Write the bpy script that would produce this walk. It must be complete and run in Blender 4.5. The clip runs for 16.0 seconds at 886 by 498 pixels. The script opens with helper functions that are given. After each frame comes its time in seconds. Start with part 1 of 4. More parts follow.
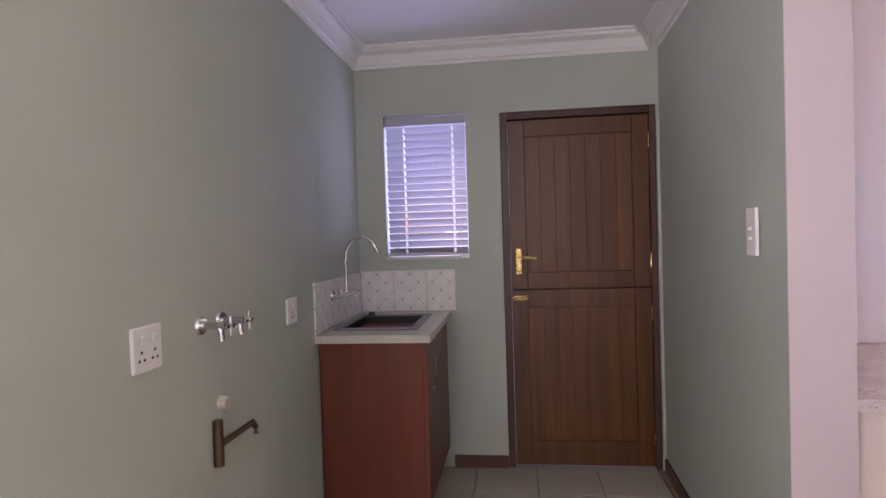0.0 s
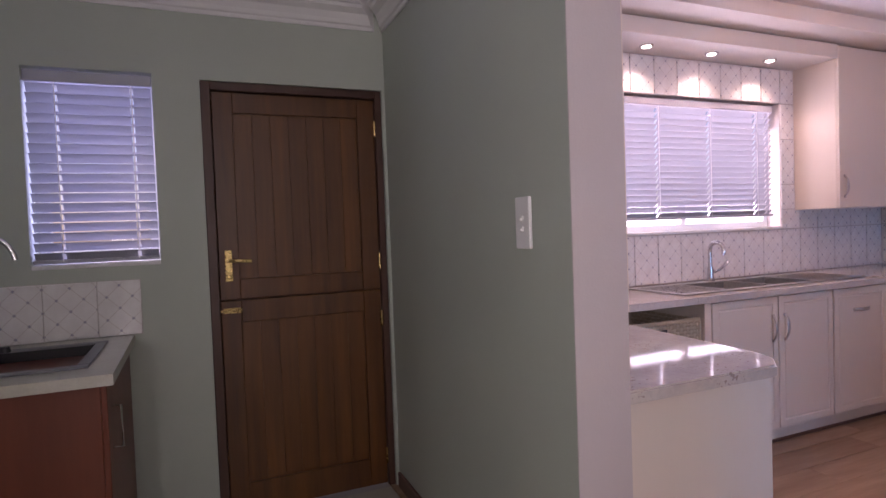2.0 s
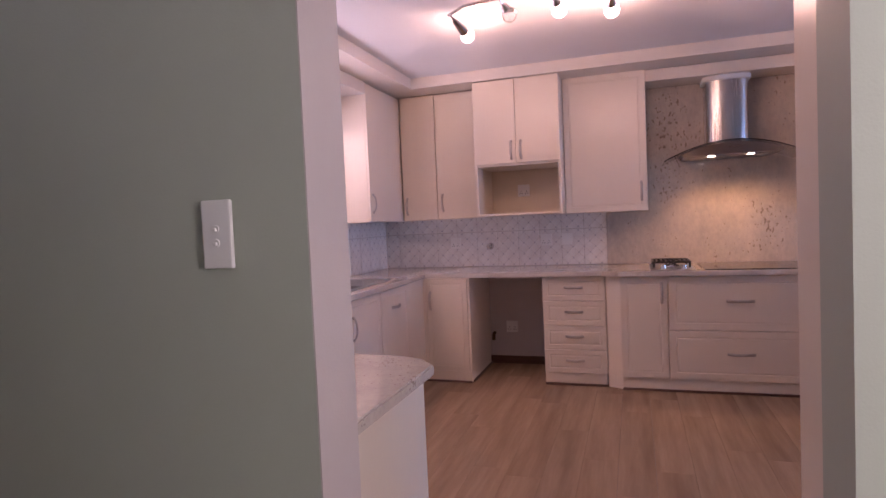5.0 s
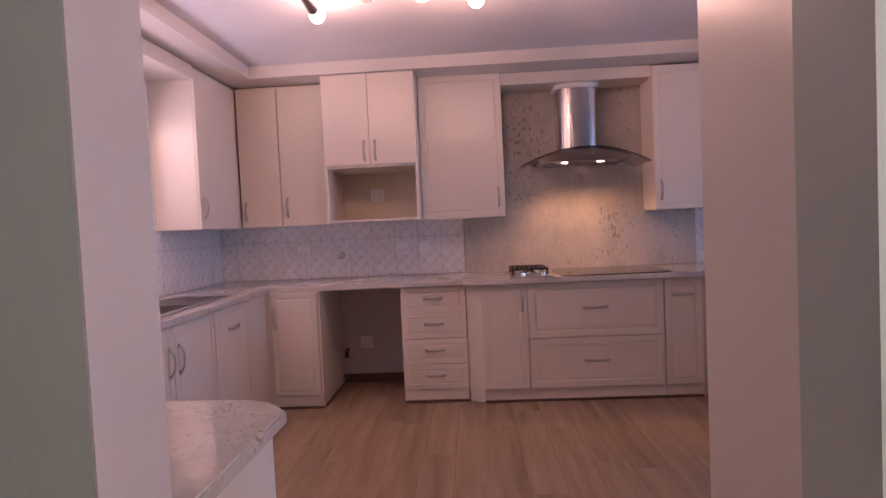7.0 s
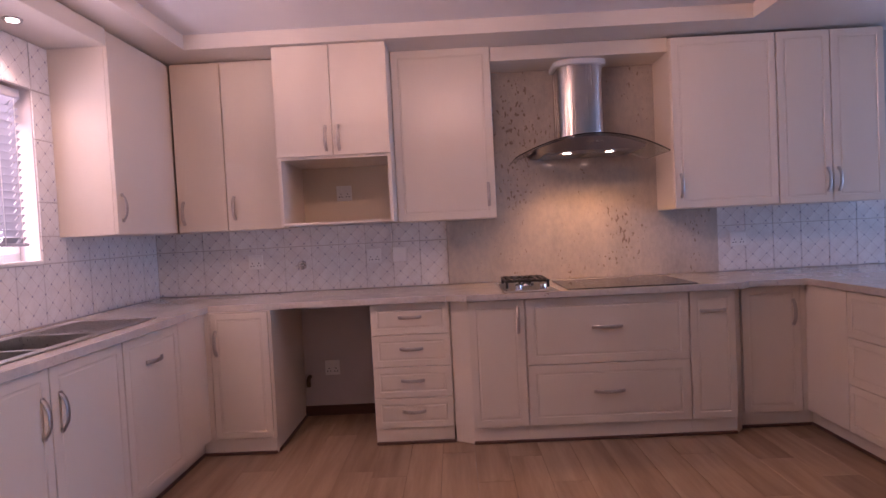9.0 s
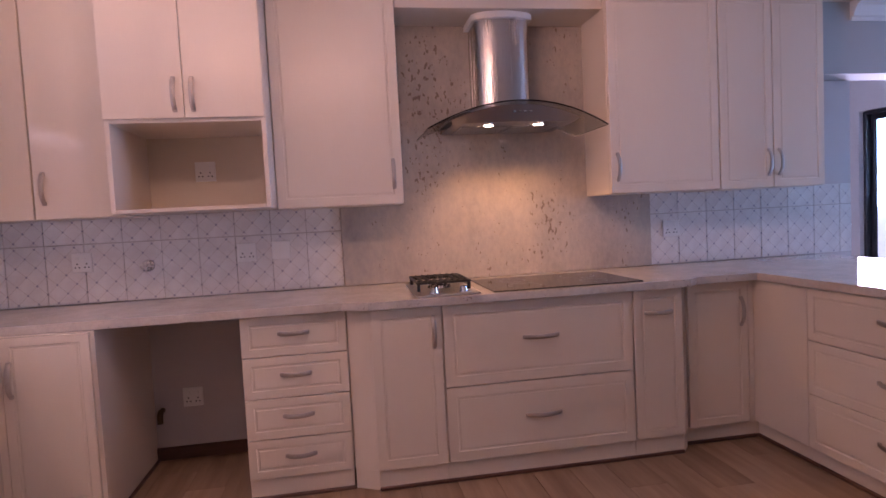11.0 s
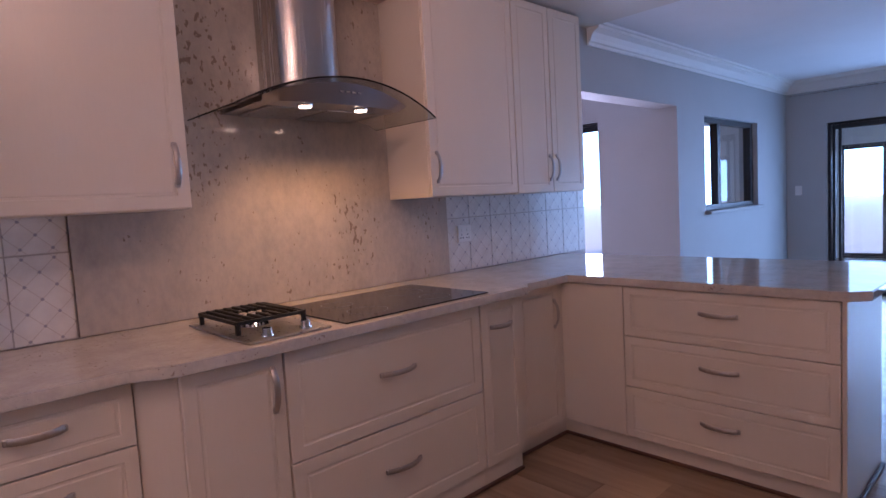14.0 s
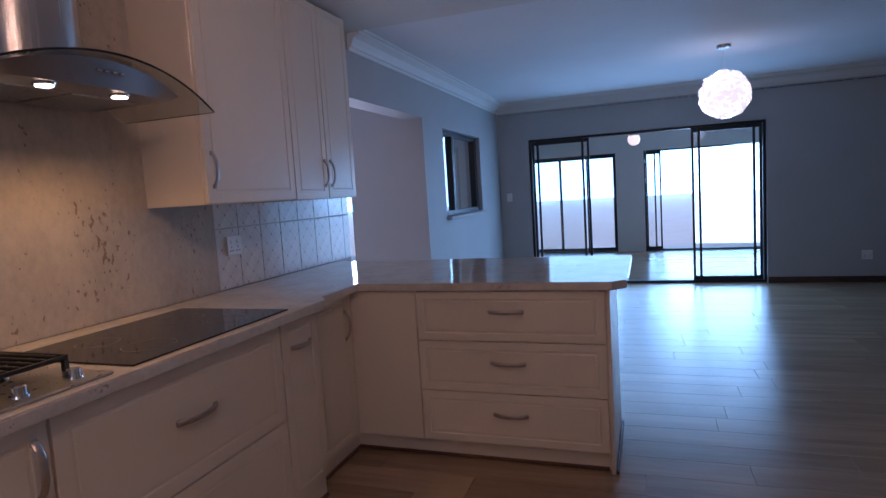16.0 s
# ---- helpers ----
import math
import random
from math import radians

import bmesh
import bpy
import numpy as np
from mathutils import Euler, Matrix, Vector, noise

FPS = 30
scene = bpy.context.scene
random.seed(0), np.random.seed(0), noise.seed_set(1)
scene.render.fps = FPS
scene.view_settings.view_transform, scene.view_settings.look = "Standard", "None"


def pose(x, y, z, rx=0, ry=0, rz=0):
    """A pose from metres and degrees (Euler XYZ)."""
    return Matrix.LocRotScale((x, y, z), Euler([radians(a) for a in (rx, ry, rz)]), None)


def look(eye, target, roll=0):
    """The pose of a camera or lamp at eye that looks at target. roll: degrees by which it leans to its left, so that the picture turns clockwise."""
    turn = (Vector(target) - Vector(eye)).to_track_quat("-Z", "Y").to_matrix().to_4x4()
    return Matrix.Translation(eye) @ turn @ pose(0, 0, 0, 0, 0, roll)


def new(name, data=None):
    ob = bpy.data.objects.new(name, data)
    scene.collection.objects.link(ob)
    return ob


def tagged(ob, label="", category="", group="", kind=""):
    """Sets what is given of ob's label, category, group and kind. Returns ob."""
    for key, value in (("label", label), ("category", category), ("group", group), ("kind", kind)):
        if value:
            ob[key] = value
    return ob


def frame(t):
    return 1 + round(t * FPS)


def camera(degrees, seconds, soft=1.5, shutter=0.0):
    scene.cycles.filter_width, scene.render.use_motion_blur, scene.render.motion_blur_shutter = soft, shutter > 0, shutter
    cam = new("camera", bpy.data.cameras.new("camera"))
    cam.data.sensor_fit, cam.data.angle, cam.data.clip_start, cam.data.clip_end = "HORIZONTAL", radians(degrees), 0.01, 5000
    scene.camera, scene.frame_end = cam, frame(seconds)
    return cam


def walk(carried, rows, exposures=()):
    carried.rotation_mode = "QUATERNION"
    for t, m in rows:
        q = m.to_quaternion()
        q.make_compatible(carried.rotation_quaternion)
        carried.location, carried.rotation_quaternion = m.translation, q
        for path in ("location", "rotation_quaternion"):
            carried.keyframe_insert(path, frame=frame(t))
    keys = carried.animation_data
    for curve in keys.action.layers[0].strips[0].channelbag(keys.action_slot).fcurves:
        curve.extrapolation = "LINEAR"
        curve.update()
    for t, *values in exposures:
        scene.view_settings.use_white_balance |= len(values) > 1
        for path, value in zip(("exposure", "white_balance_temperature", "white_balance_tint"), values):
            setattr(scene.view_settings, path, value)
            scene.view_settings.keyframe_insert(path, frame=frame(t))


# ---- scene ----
cam = camera(74.3, 16.0)
PATH = [
    (0, (0.716, 0.869, 1.349), (0.461, 2.853, 1.301), -1.8),
    (0.5, (0.655, 0.984, 1.317), (0.638, 2.983, 1.275), -1.6),
    (1, (0.603, 1.1, 1.297), (0.856, 3.083, 1.256), -1.5),
    (1.5, (0.579, 1.22, 1.294), (1.1, 3.151, 1.247), -1.8),
    (2, (0.549, 1.365, 1.318), (1.345, 3.199, 1.25), -2.1),
    (2.5, (0.488, 1.491, 1.3), (1.552, 3.184, 1.241), -2.5),
    (3, (0.458, 1.599, 1.291), (1.75, 3.124, 1.225), -2.7),
    (3.5, (0.428, 1.693, 1.299), (1.912, 3.032, 1.229), -2.7),
    (4, (0.394, 1.777, 1.318), (2.047, 2.901, 1.245), -2.7),
    (4.5, (0.37, 1.867, 1.339), (2.167, 2.74, 1.253), -2.4),
    (5, (0.368, 1.977, 1.331), (2.266, 2.599, 1.243), -2.5),
    (7.5, (0.918, 2.139, 1.316), (2.915, 2.21, 1.241), -2.7),
    (8, (1.114, 2.149, 1.316), (3.112, 2.207, 1.247), -2.8),
    (10.5, (2.114, 2.162, 1.291), (4.106, 2.019, 1.18), -2.8),
    (11, (2.299, 2.183, 1.292), (4.269, 1.858, 1.176), -2.9),
    (11.5, (2.509, 2.246, 1.297), (4.439, 1.736, 1.173), -3.1),
    (12, (2.72, 2.325, 1.301), (4.604, 1.668, 1.162), -3.1),
    (12.5, (2.859, 2.424, 1.308), (4.683, 1.614, 1.166), -3.1),
    (13, (2.968, 2.503, 1.313), (4.71, 1.53, 1.175), -3.3),
    (13.5, (3.121, 2.615, 1.333), (4.736, 1.445, 1.184), -3.3),
    (14, (3.24, 2.687, 1.338), (4.694, 1.323, 1.176), -3.3),
    (14.5, (3.345, 2.728, 1.332), (4.617, 1.193, 1.168), -3.5),
    (15, (3.445, 2.753, 1.348), (4.534, 1.085, 1.174), -3.6),
    (15.5, (3.549, 2.754, 1.353), (4.437, 0.972, 1.17), -3.7),
    (16, (3.64, 2.759, 1.351), (4.301, 0.881, 1.159), -3.6),
]
walk(cam, [(t, look(eye, target, roll)) for t, eye, target, roll in PATH], [(0.0, 0.62, 6500, 50), (1.0, 0.25, 6500, 49), (2.0, -0.05, 6500, 50), (3.5, 0.08, 6600, 50), (5.0, 0.1, 6650, 54), (8.0, -0.1, 6800, 59), (10.5, 0.1, 6800, 57), (12.5, -0.1, 6700, 55), (14.5, -0.4, 6550, 47), (16.0, -0.9, 6450, 38)])

# ---- world, sun, large lights ----
world = bpy.data.worlds.new("world")
scene.world = world
world.use_nodes = True
wn = world.node_tree
sky = wn.nodes.new("ShaderNodeTexSky")
sky.sky_type, sky.sun_disc = "NISHITA", False
sky.sun_elevation, sky.sun_rotation = radians(38), radians(-52)
sky.dust_density = 2.0
wn.nodes["Background"].inputs[1].default_value = 0.15
wn.links.new(sky.outputs[0], wn.nodes["Background"].inputs[0])
sun = new("sun", bpy.data.lights.new("sun", "SUN"))
sun.data.energy, sun.data.angle, sun.data.color = 4.0, radians(0.5), (1.0, 0.94, 0.86)
sun.matrix_world = look((0, 0, 0), (math.cos(radians(38)) * math.sin(radians(52)), -math.cos(radians(38)) * math.cos(radians(52)), -math.sin(radians(38))))


def area(name, eye, target, w, h, watts, colour):
    lamp = new(name, bpy.data.lights.new(name, "AREA"))
    lamp.data.shape, lamp.data.size, lamp.data.size_y = "RECTANGLE", w, h
    lamp.data.energy, lamp.data.color = watts, colour
    lamp.matrix_world = look(eye, target)
    return lamp


def spot(name, eye, target, watts, colour, degrees, blend=0.6, radius=0.03):
    lamp = new(name, bpy.data.lights.new(name, "SPOT"))
    lamp.data.spot_size, lamp.data.spot_blend, lamp.data.shadow_soft_size = radians(degrees), blend, radius
    lamp.data.energy, lamp.data.color = watts, colour
    lamp.matrix_world = look(eye, target)
    return lamp


area("sky_light_kitchen_window", (3.75, 4.455, 1.7), (3.75, 0, 1.0), 1.6, 0.85, 25, (0.95, 0.96, 1.0))
area("sky_light_utility_window", (0.19, 4.45, 1.65), (0.19, 0, 1.5), 0.46, 0.8, 4.5, (0.50, 0.62, 1.0))
area("sky_light_patio_doors", (3.55, -5.425, 1.0), (3.55, 0, 0.9), 2.8, 1.9, 85, (0.22, 0.58, 1.0))
area("sky_light_side_door", (6.675, -2.45, 1.0), (6.2, 0, 1.0), 0.5, 1.9, 46, (0.6, 0.75, 1.0))
area("sky_light_patio_room", (2.0, -9.15, 1.0), (2.5, -6, 1.3), 2.6, 1.8, 80, (0.30, 0.64, 1.0))
# Fill lamp added in an unseen opening to brighten the utility walls.
area("fill_light_passage_west", (-0.20, -0.2, 1.6), (2.0, 0.2, 2.4), 1.3, 1.0, 50, (0.92, 1.0, 0.90))

# ---- materials ----


def material(name):
    m = bpy.data.materials.new(name)
    m.use_nodes = True
    nt = m.node_tree
    return m, nt, nt.nodes["Principled BSDF"]


def node(nt, kind, **inputs):
    n = nt.nodes.new(kind)
    for key, value in inputs.items():
        n.inputs[key.replace("_", " ")].default_value = value
    return n


def coords(nt, scale=(1, 1, 1), kind="Object"):
    tc = nt.nodes.new("ShaderNodeTexCoord")
    mp = nt.nodes.new("ShaderNodeMapping")
    mp.inputs["Scale"].default_value = scale
    nt.links.new(tc.outputs[kind], mp.inputs["Vector"])
    return mp.outputs["Vector"]


def noise_tex(nt, vec, scale, detail=4.0, rough=0.55):
    n = node(nt, "ShaderNodeTexNoise", Scale=scale, Detail=detail, Roughness=rough)
    nt.links.new(vec, n.inputs["Vector"])
    return n.outputs["Fac"]


def ramp(nt, fac, stops):
    r = nt.nodes.new("ShaderNodeValToRGB")
    while len(r.color_ramp.elements) < len(stops):
        r.color_ramp.elements.new(0.5)
    for e, (p, c) in zip(r.color_ramp.elements, stops):
        e.position, e.color = p, (*c, 1)
    nt.links.new(fac, r.inputs["Fac"])
    return r.outputs["Color"]


def mix(nt, fac, a, b, blend="MIX"):
    n = nt.nodes.new("ShaderNodeMix")
    n.data_type, n.blend_type = "RGBA", blend
    for sock, v in ((n.inputs[0], fac), (n.inputs[6], a), (n.inputs[7], b)):
        if isinstance(v, (float, int)):
            sock.default_value = v
        elif isinstance(v, tuple):
            sock.default_value = (*v, 1)
        else:
            nt.links.new(v, sock)
    return n.outputs[2]


def math_node(nt, op, a, b=0.0):
    n = nt.nodes.new("ShaderNodeMath")
    n.operation = op
    for sock, v in ((n.inputs[0], a), (n.inputs[1], b)):
        if isinstance(v, (float, int)):
            sock.default_value = v
        else:
            nt.links.new(v, sock)
    return n.outputs[0]


def bump(nt, p, height, strength, distance):
    b = node(nt, "ShaderNodeBump", Strength=strength, Distance=distance)
    nt.links.new(height, b.inputs["Height"])
    nt.links.new(b.outputs["Normal"], p.inputs["Normal"])


def painted(name, colour, rough=0.6, grain=0.05, vary=0.06, relief=0.15, stretch=(1, 1, 1)):
    m, nt, p = material(name)
    vec = coords(nt, stretch)
    big = noise_tex(nt, vec, 2.2, 3)
    fine = noise_tex(nt, vec, 160, 3)
    dark = tuple(c * (1 - vary * 2) for c in colour)
    nt.links.new(mix(nt, grain, ramp(nt, big, ((0.3, dark), (0.7, colour))), ramp(nt, fine, ((0.3, dark), (0.7, colour)))), p.inputs["Base Color"])
    p.inputs["Roughness"].default_value = rough
    bump(nt, p, fine, relief, 0.002)
    return m


def metal(name, colour, rough, scale=(1, 1, 1), relief=0.0):
    m, nt, p = material(name)
    vec = coords(nt, scale)
    f = noise_tex(nt, vec, 60, 4)
    p.inputs["Metallic"].default_value = 1.0
    nt.links.new(ramp(nt, f, ((0.3, tuple(c * 0.85 for c in colour)), (0.7, colour))), p.inputs["Base Color"])
    r = nt.nodes.new("ShaderNodeMapRange")
    r.inputs["To Min"].default_value, r.inputs["To Max"].default_value = rough * 0.7, rough * 1.3
    nt.links.new(f, r.inputs["Value"])
    nt.links.new(r.outputs[0], p.inputs["Roughness"])
    if relief:
        bump(nt, p, f, relief, 0.001)
    return m


def wood(name, light, dark, rough, along=(1, 14, 14), by_object=False):
    m, nt, p = material(name)
    vec = coords(nt, along)
    if by_object:
        info = nt.nodes.new("ShaderNodeObjectInfo")
        add = nt.nodes.new("ShaderNodeVectorMath")
        nt.links.new(vec, add.inputs[0])
        scl = math_node(nt, "MULTIPLY", info.outputs["Random"], 37.0)
        nt.links.new(scl, add.inputs[1])
        vec = add.outputs[0]
    g = noise_tex(nt, vec, 1.6, 8, 0.62)
    knots = noise_tex(nt, vec, 0.55, 2)
    fine = noise_tex(nt, vec, 9, 4)
    col = ramp(nt, g, ((0.28, dark), (0.5, tuple((a + b) / 2 for a, b in zip(light, dark))), (0.68, light)))
    col = mix(nt, 0.35, col, ramp(nt, knots, ((0.35, dark), (0.65, light))))
    if by_object:
        col = mix(nt, 0.55, col, ramp(nt, info.outputs["Random"], ((0.0, (0.72, 0.70, 0.68)), (1.0, (1.0, 1.0, 1.0)))), "MULTIPLY")
    nt.links.new(col, p.inputs["Base Color"])
    p.inputs["Roughness"].default_value = rough
    bump(nt, p, fine, 0.12, 0.001)
    return m


def granite(name, base, veil, speck, rough, scale=1.0, streak=(1, 1, 1)):
    m, nt, p = material(name)
    vec = coords(nt, streak)
    cloud = noise_tex(nt, vec, 5 * scale, 6, 0.65)
    mid = noise_tex(nt, vec, 38 * scale, 5, 0.7)
    col = ramp(nt, cloud, ((0.3, veil), (0.62, base)))
    col = mix(nt, 0.35, col, ramp(nt, mid, ((0.35, veil), (0.6, base))))
    spots = noise_tex(nt, vec, 60 * scale, 3, 0.5)
    gate = noise_tex(nt, vec, 3.5 * scale, 2)
    k = math_node(nt, "MULTIPLY", spots, math_node(nt, "ADD", gate, 0.55))
    mask = ramp(nt, k, ((0.735, (0, 0, 0)), (0.775, (1, 1, 1))))
    col = mix(nt, math_node(nt, "MULTIPLY", mask, 0.62), col, speck)
    nt.links.new(col, p.inputs["Base Color"])
    p.inputs["Roughness"].default_value = rough
    return m


def lattice_tile(name, axis):
    """Glazed wall tile with a fine diagonal lattice and a small blue-grey sprig where the lines cross."""
    m, nt, p = material(name)
    tc = nt.nodes.new("ShaderNodeTexCoord")
    sep = nt.nodes.new("ShaderNodeSeparateXYZ")
    nt.links.new(tc.outputs["Object"], sep.inputs[0])
    a, b = sep.outputs[axis], sep.outputs["Z"]
    pitch = 1 / 0.1
    u = math_node(nt, "FRACT", math_node(nt, "ADD", math_node(nt, "MULTIPLY", math_node(nt, "ADD", a, b), pitch), 100.5))
    v = math_node(nt, "FRACT", math_node(nt, "ADD", math_node(nt, "MULTIPLY", math_node(nt, "SUBTRACT", a, b), pitch), 100.5))
    du = math_node(nt, "ABSOLUTE", math_node(nt, "SUBTRACT", u, 0.5))
    dv = math_node(nt, "ABSOLUTE", math_node(nt, "SUBTRACT", v, 0.5))
    line = math_node(nt, "LESS_THAN", math_node(nt, "MINIMUM", du, dv), 0.022)
    dot = math_node(nt, "LESS_THAN", math_node(nt, "MAXIMUM", du, dv), 0.075)
    cloud = noise_tex(nt, tc.outputs["Object"], 14, 4)
    col = ramp(nt, cloud, ((0.35, (0.74, 0.71, 0.69)), (0.65, (0.82, 0.80, 0.78))))
    col = mix(nt, math_node(nt, "MULTIPLY", line, 0.38), col, (0.45, 0.36, 0.32))
    col = mix(nt, math_node(nt, "MULTIPLY", dot, 0.7), col, (0.27, 0.27, 0.36))
    nt.links.new(col, p.inputs["Base Color"])
    p.inputs["Roughness"].default_value = 0.12
    bump(nt, p, noise_tex(nt, tc.outputs["Object"], 22, 2), 0.05, 0.002)
    return m


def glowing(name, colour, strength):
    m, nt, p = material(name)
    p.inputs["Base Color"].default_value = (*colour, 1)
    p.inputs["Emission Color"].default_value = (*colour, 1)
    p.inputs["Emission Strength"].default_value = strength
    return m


def clear(name, tint, rough=0.0):
    m, nt, p = material(name)
    p.inputs["Base Color"].default_value = (*tint, 1)
    p.inputs["Roughness"].default_value = rough
    p.inputs["Transmission Weight"].default_value = 1.0
    p.inputs["IOR"].default_value = 1.45
    return m


M_WALL = painted("wall_paint_grey_green", (0.462, 0.512, 0.438), 0.55, 0.15, 0.03, 0.25)
M_LIVING = painted("wall_paint_grey", (0.46, 0.46, 0.46), 0.6, 0.15, 0.03, 0.25)
M_KITCHEN_WALL = painted("wall_paint_warm_grey", (0.58, 0.52, 0.51), 0.55, 0.15, 0.03, 0.25)
M_CEIL = painted("ceiling_paint", (0.80, 0.79, 0.80), 0.7, 0.1, 0.02, 0.2)
M_TRIM = painted("plaster_cornice", (0.80, 0.79, 0.77), 0.55, 0.1, 0.02, 0.15)
M_SOFFIT = painted("soffit_paint", (0.72, 0.66, 0.60), 0.45, 0.1, 0.03, 0.15)
M_CREAM = painted("cream_vinyl_wrap", (0.77, 0.675, 0.575), 0.30, 0.25, 0.03, 0.06, (1, 1, 0.06))
M_GLOSS = painted("cream_gloss_wrap", (0.78, 0.69, 0.59), 0.07, 0.10, 0.03, 0.03, (1, 1, 0.06))
M_INSIDE = painted("cream_carcass_board", (0.70, 0.60, 0.47), 0.45, 0.2, 0.03, 0.05)
M_WHITE = painted("white_plastic", (0.82, 0.81, 0.79), 0.35, 0.05, 0.02, 0.03)
# White slats; the grey-lavender of their backlit side is put into the colour.
M_BLIND = painted("blind_slat_backlit_grey", (0.44, 0.44, 0.49), 0.45, 0.1, 0.03, 0.05)
M_DARKHOLE = painted("socket_hole", (0.03, 0.03, 0.03), 0.6, 0.1, 0.1, 0.05)
M_DOORWOOD = wood("meranti_stain", (0.205, 0.076, 0.015), (0.065, 0.021, 0.0045), 0.40, (14, 14, 0.8), True)
M_FRAMEWOOD = wood("dark_hardwood_frame", (0.10, 0.045, 0.028), (0.055, 0.022, 0.014), 0.45, (14, 14, 0.8))
M_SKIRT = wood("stained_skirting", (0.13, 0.055, 0.035), (0.07, 0.028, 0.018), 0.42, (6, 6, 30))
M_CHERRY = wood("cherry_melamine", (0.19, 0.045, 0.020), (0.11, 0.024, 0.011), 0.40, (10, 10, 0.7))
M_PLANK = wood("laminate_oak", (0.47, 0.325, 0.215), (0.27, 0.17, 0.105), 0.24, (0.9, 9, 9), True)
M_FLOORTILE = painted("ceramic_floor_tile", (0.50, 0.46, 0.38), 0.25, 0.35, 0.08, 0.08)
M_GROUT = painted("grout", (0.36, 0.33, 0.30), 0.8, 0.3, 0.1, 0.3)
M_TILEGROUT = painted("tile_grout", (0.60, 0.55, 0.52), 0.8, 0.3, 0.1, 0.3)
M_TILE_E = lattice_tile("lattice_tile_east", "Y")
M_TILE_N = lattice_tile("lattice_tile_north", "X")
M_COUNTER = granite("granite_counter", (0.64, 0.585, 0.53), (0.47, 0.42, 0.39), (0.20, 0.12, 0.10), 0.06, 1.3)
M_SPLASH = granite("granite_splashback", (0.56, 0.49, 0.42), (0.38, 0.34, 0.31), (0.15, 0.085, 0.05), 0.10, 0.8, (1, 1.0, 0.6))
M_LAUNDRYTOP = granite("laminate_stone_top", (0.56, 0.54, 0.46), (0.45, 0.43, 0.36), (0.3, 0.27, 0.2), 0.3, 3)
M_STEEL = metal("brushed_steel", (0.60, 0.58, 0.57), 0.26, (1, 1, 0.03))
M_HOODSTEEL = metal("hood_steel", (0.40, 0.39, 0.41), 0.36, (0.05, 0.05, 0.05))
M_SINK = metal("sink_steel", (0.55, 0.54, 0.53), 0.3)
M_CHROME = metal("chrome", (0.72, 0.71, 0.72), 0.10)
M_HANDLE = metal("satin_nickel", (0.56, 0.50, 0.46), 0.40)
M_BRASS = metal("brass", (0.62, 0.44, 0.17), 0.28)
M_PIPE = metal("aged_brass_pipe", (0.16, 0.11, 0.07), 0.45)
M_BLACK = painted("black_aluminium", (0.015, 0.015, 0.017), 0.4, 0.1, 0.1, 0.03)
M_IRON = painted("cast_iron", (0.012, 0.012, 0.012), 0.5, 0.2, 0.1, 0.3)
M_HOB = painted("hob_glass", (0.018, 0.016, 0.016), 0.06, 0.02, 0.02, 0.0)
M_BLACKSINK = painted("black_composite", (0.012, 0.012, 0.014), 0.35, 0.3, 0.1, 0.1)
M_RIM = painted("grey_sink_rim", (0.20, 0.20, 0.21), 0.35, 0.2, 0.05, 0.05)
M_GLASS = clear("window_glass", (0.96, 0.98, 0.98))
M_HOODGLASS = clear("smoked_glass", (0.62, 0.66, 0.64))
M_WICKER = painted("wicker_cane", (0.52, 0.42, 0.29), 0.6, 0.5, 0.12, 0.5)
M_BULB = glowing("lamp_bulb_warm", (1.0, 0.80, 0.62), 14.0)
M_HOODLAMP = glowing("hood_lamp_glow", (1.0, 0.86, 0.62), 16.0)
M_DOWNLIGHT = glowing("downlight_glow", (1.0, 0.9, 0.8), 8.0)
M_PENDANT = glowing("pendant_petal", (0.93, 0.96, 1.0), 1.5)
M_FROST = glowing("fan_globe", (1.0, 0.95, 0.9), 1.6)
M_PAVE = painted("pale_paving", (0.50, 0.54, 0.58), 0.8, 0.4, 0.08, 0.3)

# ---- building helpers ----


def mesh_of(bm, name):
    bm.normal_update()
    me = bpy.data.meshes.new(name)
    bm.to_mesh(me)
    bm.free()
    return me


def part(name, bm, mat, parent=None, label="", smooth=False):
    me = mesh_of(bm, name)
    me.materials.append(mat)
    if smooth:
        for poly in me.polygons:
            poly.use_smooth = True
        me.set_sharp_from_angle(angle=radians(35))
    ob = new(name, me)
    if parent is not None:
        ob.parent = parent
        bpy.context.view_layer.update()
        ob.matrix_parent_inverse = parent.matrix_world.inverted()
    return tagged(ob, label)


def thing(name, place, label, category, group="", kind=""):
    ob = new(name)
    ob.location = place
    ob.empty_display_size = 0.1
    bpy.context.view_layer.update()
    return tagged(ob, label, category, group, kind)


def add_box(bm, x0, x1, y0, y1, z0, z1, bevel=0.0, segments=1, m=None):
    b2 = bmesh.new()
    bmesh.ops.create_cube(b2, size=1.0)
    for v in b2.verts:
        v.co = Vector(((x0 + x1) / 2 + v.co.x * (x1 - x0), (y0 + y1) / 2 + v.co.y * (y1 - y0), (z0 + z1) / 2 + v.co.z * (z1 - z0)))
    if bevel:
        bmesh.ops.bevel(b2, geom=b2.edges[:], offset=bevel, segments=segments, affect="EDGES", profile=0.6)
    add_mesh(bm, b2, m)
    return bm


def add_mesh(bm, b2, m=None):
    me = bpy.data.meshes.new("tmp")
    if m is not None:
        bmesh.ops.transform(b2, matrix=m, verts=b2.verts)
        if m.determinant() < 0:
            bmesh.ops.reverse_faces(b2, faces=b2.faces)
    b2.to_mesh(me)
    b2.free()
    bm.from_mesh(me)
    bpy.data.meshes.remove(me)


